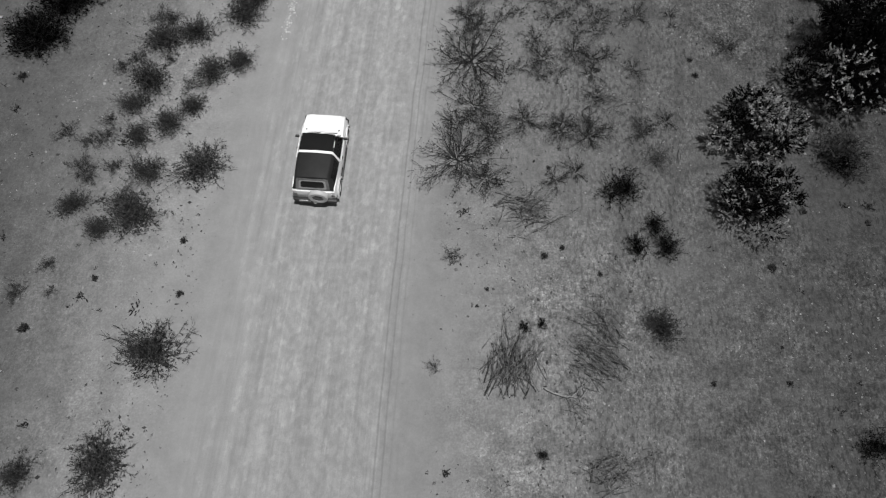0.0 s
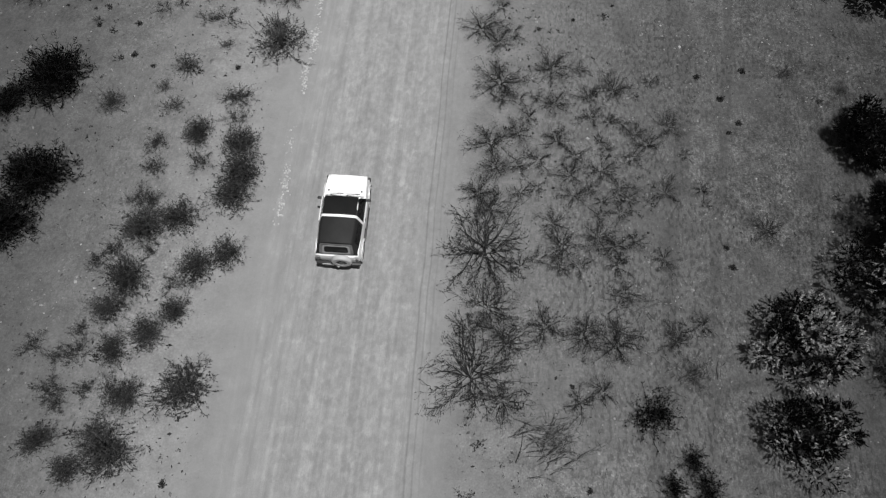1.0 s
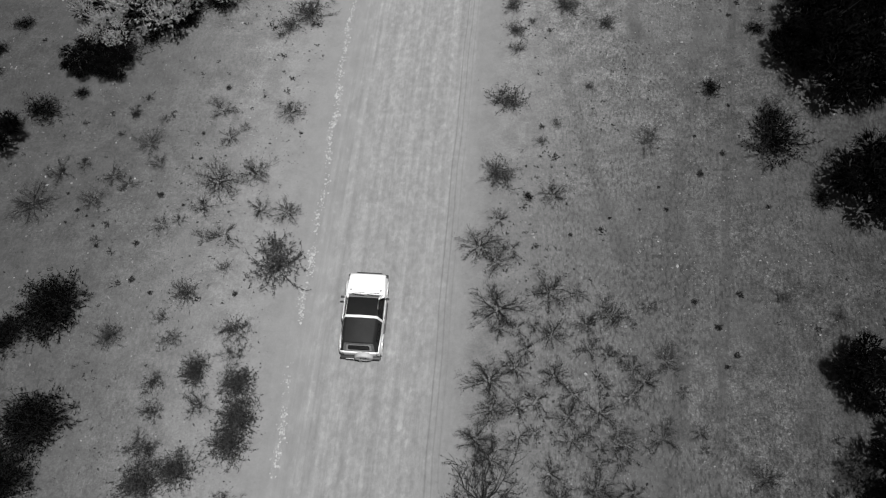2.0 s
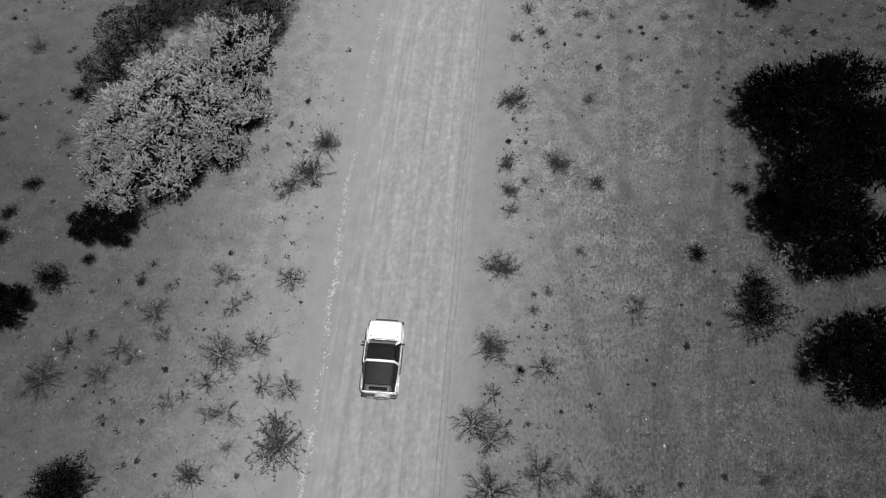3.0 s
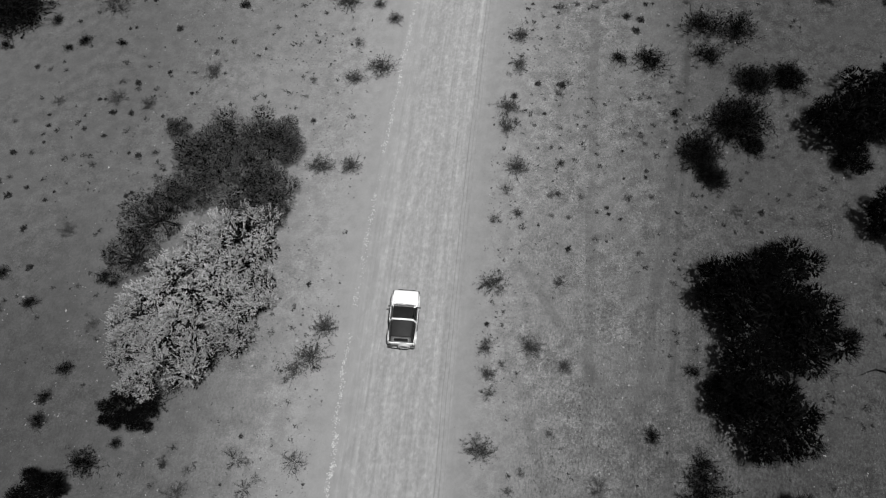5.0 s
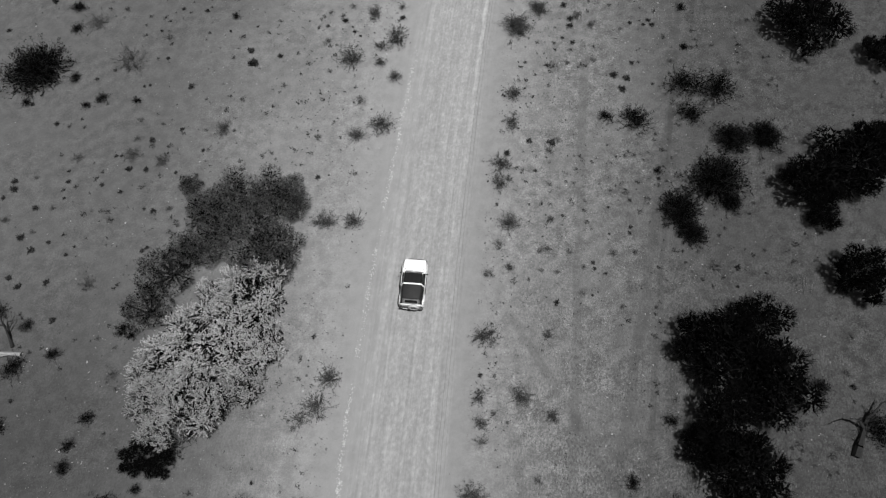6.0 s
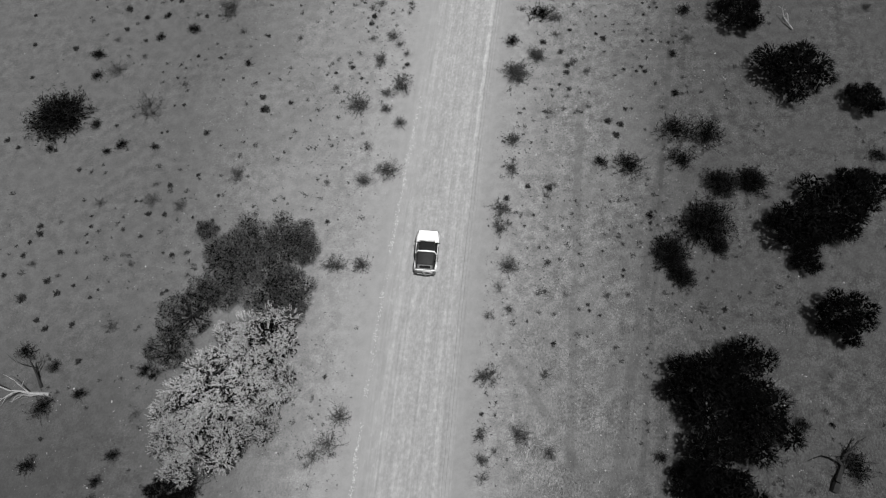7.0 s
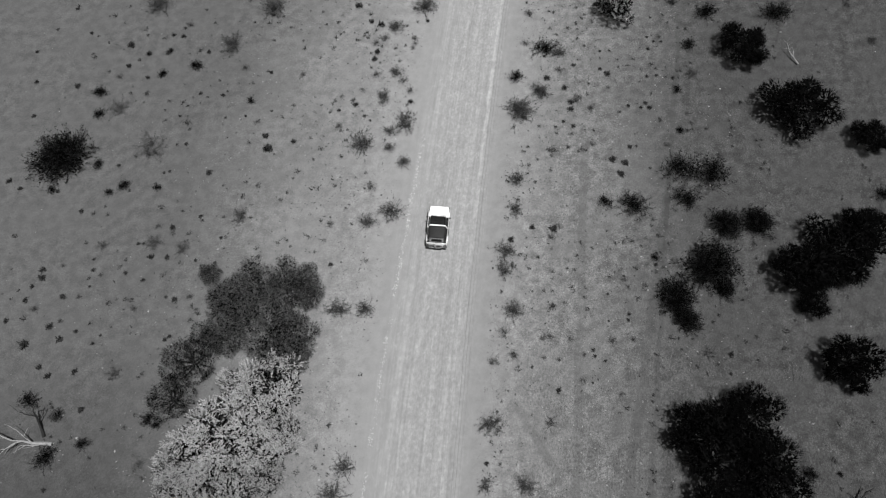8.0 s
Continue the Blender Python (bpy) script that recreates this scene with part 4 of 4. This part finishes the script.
# ---------------------------------------------------------------- loose stuff on the ground
def scatter_litter():
    """Dry leaves, chips and small stones strewn over the veld."""
    r = random.Random(77)
    v, f = [], []
    for i in range(50000):
        y = r.uniform(-6, 40) if i % 5 < 3 else r.uniform(40, 92)
        side = 1 if r.random() < 0.6 else -1
        u = side * (4.2 + abs(r.gauss(0, 1)) * 11)
        x = road_centre(y) + u
        if noise.noise((x * 0.25, y * 0.25, 1.3)) + r.uniform(-0.35, 0.35) < -0.05:
            continue
        s, w = r.uniform(0.02, 0.055) if r.random() < 0.85 else r.uniform(0.055, 0.1), r.uniform(0, 6.28)
        z, k = relief(x, y), len(v)
        s *= 1.0 if y < 40 else 1.3
        a, b = Vector((math.cos(w), math.sin(w), 0)) * s, Vector((-math.sin(w), math.cos(w), 0)) * s * r.uniform(0.3, 0.8)
        c = Vector((x, y, z - 0.005))
        v += [c + a, c + b, c - a, c - b, c + Vector((0, 0, s * r.uniform(0.4, 1.0)))]
        f += [(k, k + 1, k + 4), (k + 1, k + 2, k + 4), (k + 2, k + 3, k + 4), (k + 3, k, k + 4)]
    tagged(new("ground_litter", mesh_of("ground_litter", v, f, LITTER)), "scattered dry chips and small stones on soil", "litter", kind="stuff")


def gravel_windrow():
    """The broken pale ridge of gravel that the grader left on the road's edge."""
    r = random.Random(5)
    v, f = [], []
    y = 18.0
    while y < 68:
        y += r.uniform(0.15, 0.55) if noise.noise((0.0, y * 0.3, 9.0)) > -0.25 else r.uniform(0.9, 2.2)
        edge = -7.6 + 0.045 * y + 0.00085 * y * y - 0.4 * min(1.0, max(0.0, (y - 30) / 8)) + 0.1 * noise.noise((y * 0.35, 1, 1)) + 0.05 * math.sin(y * 1.7)
        for _ in range(int(r.choice((6, 14, 24, 36, 52)) * (0.5 if y < 46 else 0.3))):
            x, yy = edge + r.gauss(0, 0.09), y + r.gauss(0, 0.14)
            s, w = r.uniform(0.025, 0.07), r.uniform(0, 6.28)
            z, k = relief(x, yy), len(v)
            for i in range(4):
                v.append(Vector((x + math.cos(w + i * 1.57) * s * r.uniform(0.7, 1.3), yy + math.sin(w + i * 1.57) * s * r.uniform(0.7, 1.3), z - 0.01)))
            v.append(Vector((x, yy, z + s * 0.5)))
            f += [(k, k + 1, k + 4), (k + 1, k + 2, k + 4), (k + 2, k + 3, k + 4), (k + 3, k, k + 4)]
    tagged(new("gravel_windrow", mesh_of("gravel_windrow", v, f, PALE_STONE)), "broken line of pale gravel along the road edge", "gravel", kind="stuff")


def scatter_tufts():
    """Countless thumb-high dark tufts between the shrubs."""
    h = Heap(91)
    r = h.r
    for i in range(6600):
        y = r.uniform(-4, 34) if i % 4 == 0 else r.uniform(34, 95)
        u = (1 if r.random() < 0.5 else -1) * (4.6 + abs(r.gauss(0, 1)) * 15)
        x = road_centre(y) + u
        if noise.noise((x * 0.13, y * 0.13, 5.3)) + r.uniform(-0.4, 0.4) < 0.0:
            continue
        s, z = (r.uniform(0.04, 0.14) if r.random() < 0.85 else r.uniform(0.14, 0.24)) * (1.0 if y < 35 else 1.25), relief(x, y)
        for _ in range(9 if s < 0.15 else 24):
            w = r.uniform(0, 6.28)
            h.leaf((x + r.gauss(0, s * 0.4), y + r.gauss(0, s * 0.4), z), (math.cos(w), math.sin(w), r.uniform(0.3, 1.3)), s * r.uniform(0.5, 1.0), min(s * 0.35, 0.045))
    tagged(new("scattered_grass", h.mesh("scattered_grass", GRASS)), "scattered small dark grass tufts on bare soil", "grass", kind="stuff")



def scatter_stones():
    """Loose pale stones, fist-sized and smaller."""
    r = random.Random(19)
    v, f = [], []
    for i in range(600):
        y = r.uniform(-6, 92)
        x = road_centre(y) + r.choice((-1, 1)) * (3.3 + abs(r.gauss(0, 1)) * 12)
        s, w, k = r.uniform(0.02, 0.05) if r.random() < 0.95 else r.uniform(0.05, 0.09), r.uniform(0, 6.28), len(v)
        z = relief(x, y)
        for lift, wide in ((-0.3, 0.9), (0.25, 1.0)):
            for q in range(5):
                g = s * wide * r.uniform(0.7, 1.2)
                v.append(Vector((x + g * math.cos(w + q * 1.257), y + g * math.sin(w + q * 1.257), z + s * lift)))
        v.append(Vector((x + r.gauss(0, s * 0.2), y + r.gauss(0, s * 0.2), z + s * 0.6)))
        for q in range(5):
            p = (q + 1) % 5
            f += [(k + q, k + p, k + 5 + p, k + 5 + q), (k + 5 + q, k + 5 + p, k + 10)]
    tagged(new("loose_stones", mesh_of("loose_stones", v, f, STONE)), "loose pale stones scattered on bare soil", "stones", kind="stuff")


scatter_litter()
scatter_tufts()
scatter_stones()
gravel_windrow()

# ---------------------------------------------------------------- car
PAINT = simple("white_car_paint", 0.80, 0.86, 1.5, 0.25)
CLOTH = simple("black_soft_top", 0.007, 0.013, 3.0, 0.75, bump=0.3)
DUSTY_CLOTH = simple("dusty_canvas", 0.07, 0.15, 3.0, 0.9, bump=0.3)
BLACK = simple("black_plastic", 0.015, 0.03, 6.0, 0.55)
RUBBER = simple("tyre_rubber", 0.02, 0.04, 6.0, 0.9, bump=0.3)
RIM = simple("pale_wheel_rim", 0.45, 0.6, 4.0, 0.35, metal=0.3)
COVER = simple("grey_spare_cover", 0.4, 0.5, 4.0, 0.5)
PIPING = simple("grey_piping", 0.20, 0.28, 5.0, 0.7)
LAMP_RED = simple("tail_lamp_plastic", 0.10, 0.14, 6.0, 0.25)
PLATE = simple("plate_face", 0.45, 0.55, 6.0, 0.5)
GLASS = simple("dark_window_glass", 0.006, 0.01, 3.0, 0.12, spec=0.3)


def quad_strip(bm, rows):
    """Skin between rows of equal numbers of points."""
    grid = [[bm.verts.new(p) for p in row] for row in rows]
    for a, b in zip(grid, grid[1:]):
        for i in range(len(a) - 1):
            bm.faces.new((a[i], a[i + 1], b[i + 1], b[i]))
    return grid


def loft_body(bm, stations):
    """Closed hull from stations (y, half width, z bottom, z shoulder, z top, half width at top)."""
    rows = []
    for y, w, z0, z1, z2, wt in stations:
        rows.append([(-w * 0.94, y, z0), (-w, y, z0 + 0.12), (-w, y, z1), (-wt, y, z2), (-wt * 0.5, y, z2 + 0.015), (0, y, z2 + 0.02), (wt * 0.5, y, z2 + 0.015), (wt, y, z2), (w, y, z1), (w, y, z0 + 0.12), (w * 0.94, y, z0), (0, y, z0), (-w * 0.94, y, z0)])
    grid = quad_strip(bm, rows)
    bm.faces.new(grid[0][:-1][::-1])
    bm.faces.new(grid[-1][:-1])
    bmesh.ops.remove_doubles(bm, verts=bm.verts[:], dist=0.0005)


def wheel_ring(bm, r_out, r_in, half, segs=24):
    prof = [(r_in, -half), (r_out - 0.03, -half), (r_out, -half + 0.03), (r_out, half - 0.03), (r_out - 0.03, half), (r_in, half)]
    rings = []
    for i in range(segs + 1):
        w = 2 * math.pi * i / segs
        rings.append([(x, r * math.cos(w), r * math.sin(w)) for r, x in prof + prof[:1]])
    quad_strip(bm, rings)
    bmesh.ops.remove_doubles(bm, verts=bm.verts[:], dist=0.0005)


def rim_disc(bm, r, half, spokes=5):
    prof = [(r, half * 0.8), (r * 0.9, half), (r * 0.8, half * 0.6), (r * 0.35, half * 0.55), (r * 0.25, half * 0.85), (0.001, half * 0.9)]
    rings = []
    for i in range(25):
        w = 2 * math.pi * i / 24
        rings.append([(x, q * math.cos(w), q * math.sin(w)) for q, x in prof])
    quad_strip(bm, rings)
    bmesh.ops.remove_doubles(bm, verts=bm.verts[:], dist=0.002)
    for i in range(spokes):
        a = 2 * math.pi * i / spokes
        vs = box_bm(bm, half * 0.5, half * 0.8, r * 0.25, r * 0.82, -0.022, 0.022)
        bmesh.ops.rotate(bm, verts=vs, cent=(0, 0, 0), matrix=Matrix.Rotation(a, 3, "X"))


def box_part(name, dims, material, parent, width=0.012, label="", turn=None):
    bm = bmesh.new()
    box_bm(bm, *dims)
    bevel(bm, width)
    if turn:
        bmesh.ops.rotate(bm, verts=bm.verts[:], cent=turn[0], matrix=Matrix.Rotation(radians(turn[1]), 3, turn[2]))
    return part(name, bm, material, parent, label)


def build_car():
    car = tagged(new("car"), "small white off-road car with a black soft top", "car")
    # hull: bonnet and wings in front, tub behind
    bm = bmesh.new()
    loft_body(bm, [
        (-1.60, 0.74, 0.42, 0.62, 0.90, 0.73), (-1.52, 0.79, 0.40, 0.66, 0.95, 0.75), (-0.9, 0.80, 0.38, 0.70, 0.97, 0.76),
        (0.0, 0.80, 0.36, 0.70, 0.97, 0.76), (0.72, 0.80, 0.36, 0.72, 0.985, 0.755), (1.15, 0.80, 0.38, 0.74, 0.965, 0.735),
        (1.50, 0.79, 0.40, 0.72, 0.925, 0.71), (1.62, 0.76, 0.44, 0.66, 0.87, 0.69), (1.66, 0.72, 0.48, 0.60, 0.80, 0.66)])
    part("body", bm, PAINT, car)
    # bonnet panel with a raised centre and its cut line
    bm = bmesh.new()
    quad_strip(bm, [[(x * w, y, z + 0.03 + 0.012 * (1 - x * x)) for x in (-1, -0.72, -0.66, 0, 0.66, 0.72, 1)] for y, w, z in ((0.80, 0.64, 0.99), (1.15, 0.63, 0.972), (1.48, 0.61, 0.93), (1.58, 0.60, 0.90))])
    low = bmesh.ops.extrude_face_region(bm, geom=bm.faces[:])["geom"]
    bmesh.ops.translate(bm, verts=[q for q in low if isinstance(q, bmesh.types.BMVert)], vec=(0, 0, 0.012))
    bonnet = part("bonnet", bm, PAINT, car, smooth=False)
    for s in (-1, 1):
        box_part("bonnet_catch", (s * 0.60 - 0.025, s * 0.60 + 0.025, 0.86, 0.92, 0.99, 1.045), BLACK, bonnet, 0.01, "black rubber catch")
        box_part("wiper", (s * 0.3 - 0.24, s * 0.3 + 0.24, 0.745, 0.765, 1.005, 1.03), BLACK, bonnet, 0.005, "black wiper", ((s * 0.3, 0.755, 1.01), 6, "Z"))
    # wings over the wheels
    for s in (-1, 1):
        for y in (1.10, -1.10):
            bm = bmesh.new()
            rows = []
            for i in range(13):
                w = math.pi * i / 12
                rows.append([(s * x, y + math.cos(w) * q, 0.34 + math.sin(w) * q) for x, q in ((0.76, 0.44), (0.845, 0.43), (0.85, 0.39), (0.76, 0.385))])
            quad_strip(bm, rows)
            bmesh.ops.solidify(bm, geom=bm.faces[:], thickness=0.012)
            part("wheel_arch", bm, PAINT, car)
    # windscreen frame, glass, pillars
    ang = math.degrees(math.atan2(0.33, 0.58))
    for s in (-1, 1):
        box_part("windscreen_pillar", (s * 0.665 - 0.03, s * 0.665 + 0.03, 0.70, 0.76, 0.97, 1.60), PAINT, car, 0.012, "", ((0, 0.73, 0.97), ang, "X"))
    bm = bmesh.new()
    box_bm(bm, -0.66, 0.66, 0.725, 0.74, 0.99, 1.60)
    bmesh.ops.rotate(bm, verts=bm.verts[:], cent=(0, 0.73, 0.97), matrix=Matrix.Rotation(radians(ang), 3, "X"))
    part("windscreen", bm, GLASS, car, "dark windscreen glass")
    box_part("windscreen_header", (-0.65, 0.65, 0.36, 0.43, 1.53, 1.58), CLOTH, car, 0.015)
    # front canopy, roll bar, rear canopy
    bm = bmesh.new()
    quad_strip(bm, [[(x * w, y, z + 0.035 * (1 - x * x)) for x in (-1, -0.95, -0.5, 0, 0.5, 0.95, 1)] for y, w, z in ((0.43, 0.64, 1.555), (0.38, 0.65, 1.58), (0.05, 0.655, 1.595), (-0.30, 0.66, 1.60))])
    bmesh.ops.solidify(bm, geom=bm.faces[:], thickness=0.03)
    part("front_canopy", bm, CLOTH, car, "black fabric roof over the front seats")
    bm = bmesh.new()
    rows = []
    for x, z in ((-0.80, 0.95), (-0.72, 1.40), (-0.69, 1.56), (-0.63, 1.615), (0, 1.655), (0.63, 1.615), (0.69, 1.56), (0.72, 1.40), (0.80, 0.95)):
        rows.append([(x, -0.30, z), (x, -0.40, z), (x * 0.94, -0.40, z - 0.05), (x * 0.94, -0.30, z - 0.05), (x, -0.30, z)])
    quad_strip(bm, rows)
    part("roll_bar", bm, PAINT, car, "white body-coloured roll bar")
    # rear canopy in three sides
    top = [(-0.40, 0.655, 1.60), (-0.9, 0.645, 1.60), (-1.26, 0.62, 1.58), (-1.34, 0.61, 1.55), (-1.56, 0.69, 1.0)]
    bm = bmesh.new()
    rows = [[(-w - (0.10 if i < 4 else 0.0), y, 0.985 if i < 4 else z - 0.01), (-w - 0.035, y, z - 0.18 if i < 4 else z), (-w, y, z - 0.03), (-w * 0.93, y, z + 0.005), (0, y, z + 0.035 * (i < 4)), (w * 0.93, y, z + 0.005), (w, y, z - 0.03), (w + 0.035, y, z - 0.18 if i < 4 else z), (w + (0.10 if i < 4 else 0.0), y, 0.985 if i < 4 else z - 0.01)] for i, (y, w, z) in enumerate(top)]
    quad_strip(bm, rows)
    bmesh.ops.remove_doubles(bm, verts=bm.verts[:], dist=0.0005)
    bmesh.ops.solidify(bm, geom=bm.faces[:], thickness=0.015)
    canopy = part("rear_canopy", bm, CLOTH, car, "black fabric soft top over the rear seats")
    # rear window with pale piping, on the slope
    slope = math.degrees(math.atan2(0.22, 0.55))
    for name, w, h0, h1, y0, mat, label in (("rear_panel", 0.61, 0.02, 0.54, 0.024, DUSTY_CLOTH, "dusty grey rear canvas panel"), ("window_piping", 0.50, 0.05, 0.46, 0.032, PIPING, "pale piping"), ("rear_window", 0.43, 0.14, 0.42, 0.042, GLASS, "clear plastic rear window")):
        bm = bmesh.new()
        box_bm(bm, -w, w, -1.57 - y0, -1.55, 1.0 + h0, 1.0 + h1)
        bmesh.ops.bevel(bm, geom=[e for e in bm.edges if abs(e.verts[0].co.y - e.verts[1].co.y) > 0.005], offset=0.07, segments=4, affect="EDGES", profile=0.5)
        bmesh.ops.rotate(bm, verts=bm.verts[:], cent=(0, -1.56, 1.0), matrix=Matrix.Rotation(radians(-slope), 3, "X"))
        part(name, bm, mat, canopy, label)
    for s in (-1, 1):
        bm = bmesh.new()
        quad_strip(bm, [[(s * 0.765, -0.50, 1.05), (s * 0.712, -0.50, 1.42)], [(s * 0.755, -0.95, 1.05), (s * 0.702, -0.95, 1.42)], [(s * 0.73, -1.28, 1.05), (s * 0.68, -1.22, 1.40)]])
        bmesh.ops.solidify(bm, geom=bm.faces[:], thickness=0.012)
        part("side_window", bm, GLASS, canopy, "dark plastic side window")
    # doors
    for s in (-1, 1):
        x0, x1 = sorted((s * 0.795, s * 0.822))
        door = box_part("door", (x0, x1, -0.30, 0.66, 0.42, 0.96), PAINT, car, 0.012)
        box_part("door_handle", (s * 0.832 - 0.012, s * 0.832 + 0.012, -0.20, -0.06, 0.84, 0.88), BLACK, door, 0.006, "black handle")
        bm = bmesh.new()
        quad_strip(bm, [[(s * 0.775, 0.64, 0.96), (s * 0.77, 0.64, 0.99)], [(s * 0.775, 0.40, 0.96), (s * 0.67, 0.40, 1.50)], [(s * 0.775, -0.29, 0.96), (s * 0.685, -0.29, 1.54)]])
        bmesh.ops.solidify(bm, geom=bm.faces[:], thickness=0.01)
        part("door_window", bm, GLASS, door, "dark door glass")
        mirror = box_part("wing_mirror", (s * 0.89 - 0.08, s * 0.89 + 0.08, 0.52, 0.60, 0.98, 1.10), BLACK, door, 0.03, "black wing mirror")
        box_part("side_step", (s * 0.80 - 0.05, s * 0.80 + 0.05, -0.62, 0.62, 0.28, 0.33), BLACK, car, 0.015)
        box_part("tail_lamp", (s * 0.66 - 0.07, s * 0.66 + 0.07, -1.635, -1.57, 0.64, 0.74), LAMP_RED, car, 0.012, "dull tail lamp")
        box_part("headlamp", (s * 0.55 - 0.11, s * 0.55 + 0.11, 1.62, 1.685, 0.60, 0.74), RIM, car, 0.03, "headlamp")
        box_part("front_indicator", (s * 0.755 - 0.02, s * 0.755 + 0.02, 1.52, 1.60, 0.76, 0.84), BLACK, car, 0.01, "dark indicator")
    # ends
    box_part("tailgate", (-0.62, 0.62, -1.635, -1.59, 0.50, 0.955), PAINT, car, 0.012)
    box_part("rear_bumper", (-0.78, 0.78, -1.74, -1.60, 0.36, 0.50), BLACK, car, 0.03, "black rear bumper")
    box_part("tow_hitch", (-0.05, 0.05, -1.82, -1.70, 0.36, 0.44), RIM, car, 0.02, "tow hitch")
    plate = box_part("number_plate", (-0.56, -0.16, -1.765, -1.742, 0.37, 0.49), PLATE, car, 0.004, "number plate")
    box_part("plate_bar", (-0.51, -0.21, -1.772, -1.766, 0.41, 0.45), BLACK, plate, 0.001, "dark bar on the plate")
    box_part("front_bumper", (-0.78, 0.78, 1.63, 1.76, 0.38, 0.54), BLACK, car, 0.03, "black front bumper")
    box_part("bumper_guard", (-0.52, 0.52, 1.745, 1.83, 0.44, 0.56), BLACK, car, 0.05, "black tubular guard")
    box_part("grille", (-0.42, 0.42, 1.655, 1.685, 0.60, 0.74), BLACK, car, 0.01, "black grille")
    box_part("seat_row", (-0.6, 0.6, -0.28, 0.1, 0.9, 1.2), BLACK, car, 0.04)
    # the cabin draws in towards its low roof
    for ob in car.children_recursive:
        for q in ob.data.vertices:
            f = max(0.0, q.co.z - 0.97)
            q.co.x *= 1 - 0.17 * f
            q.co.z -= 0.15 * f
    # spare wheel on the tailgate
    bm = bmesh.new()
    wheel_ring(bm, 0.355, 0.20, 0.09)
    bmesh.ops.rotate(bm, verts=bm.verts[:], cent=(0, 0, 0), matrix=Matrix.Rotation(radians(-90), 3, "Z"))
    bmesh.ops.translate(bm, verts=bm.verts[:], vec=(0.17, -1.73, 0.80))
    spare = part("spare_wheel", bm, COVER, car, "spare wheel in a pale ring cover")
    bm = bmesh.new()
    rim_disc(bm, 0.20, 0.08)
    bmesh.ops.rotate(bm, verts=bm.verts[:], cent=(0, 0, 0), matrix=Matrix.Rotation(radians(-90), 3, "Z"))
    bmesh.ops.translate(bm, verts=bm.verts[:], vec=(0.17, -1.73, 0.80))
    part("spare_rim", bm, LAMP_RED, spare, "dull spoked rim")
    wheels = []
    for s in (-1, 1):
        for y in (1.10, -1.10):
            wheel = new("wheel")
            wheel.parent = car
            bm = bmesh.new()
            wheel_ring(bm, 0.34, 0.20, 0.10)
            part("tyre", bm, RUBBER, wheel, "dusty black tyre")
            bm = bmesh.new()
            rim_disc(bm, 0.205, 0.09 * s)
            part("rim", bm, RIM, wheel, "pale wheel rim")
            wheels.append((wheel, s * 0.70, y))
    return car, wheels


car, wheels = build_car()

# seconds, and the ground point under the middle of the bonnet's front edge
CAR_ROWS = [
    (0.0, -4.31, 13.79), (0.5, -4.09, 16.68), (1.0, -3.83, 19.67), (1.5, -3.55, 22.69), (2.0, -3.26, 25.72), (3.5, -2.28, 34.80), (4.0, -1.95, 37.82),
    (4.5, -1.65, 40.82), (6.0, -0.76, 49.66), (6.5, -0.48, 52.55), (7.0, -0.20, 55.43), (7.5, 0.08, 58.31), (8.0, 0.35, 61.16),
]


def car_place(t):
    for (t0, x0, y0), (t1, x1, y1) in zip(CAR_ROWS, CAR_ROWS[1:]):
        if t <= t1 + 1e-6:
            f = (t - t0) / (t1 - t0)
            return x0 + f * (x1 - x0), y0 + f * (y1 - y0)
    return CAR_ROWS[-1][1:]


def motions():
    rows = []
    for t, x, y in CAR_ROWS:
        turn = -3.4 if t < 2.1 else -4.2 if t < 5 else -4.6
        a = radians(turn)
        rows.append((t, pose(x + 1.62 * math.sin(a), y - 1.62 * math.cos(a), -0.005, 0, 0, turn)))
    walk(car, rows)
    start = car_place(0.0)
    for wheel, x, y in wheels:
        spin = []
        steps = 8 * 14
        for i in range(steps + 1):
            t = 8.0 * i / steps
            p = car_place(t)
            gone = math.hypot(p[0] - start[0], p[1] - start[1])
            spin.append((t, pose(x, y, 0.34, -math.degrees(gone / 0.34), 0, 0)))
        walk(wheel, spin)


motions()
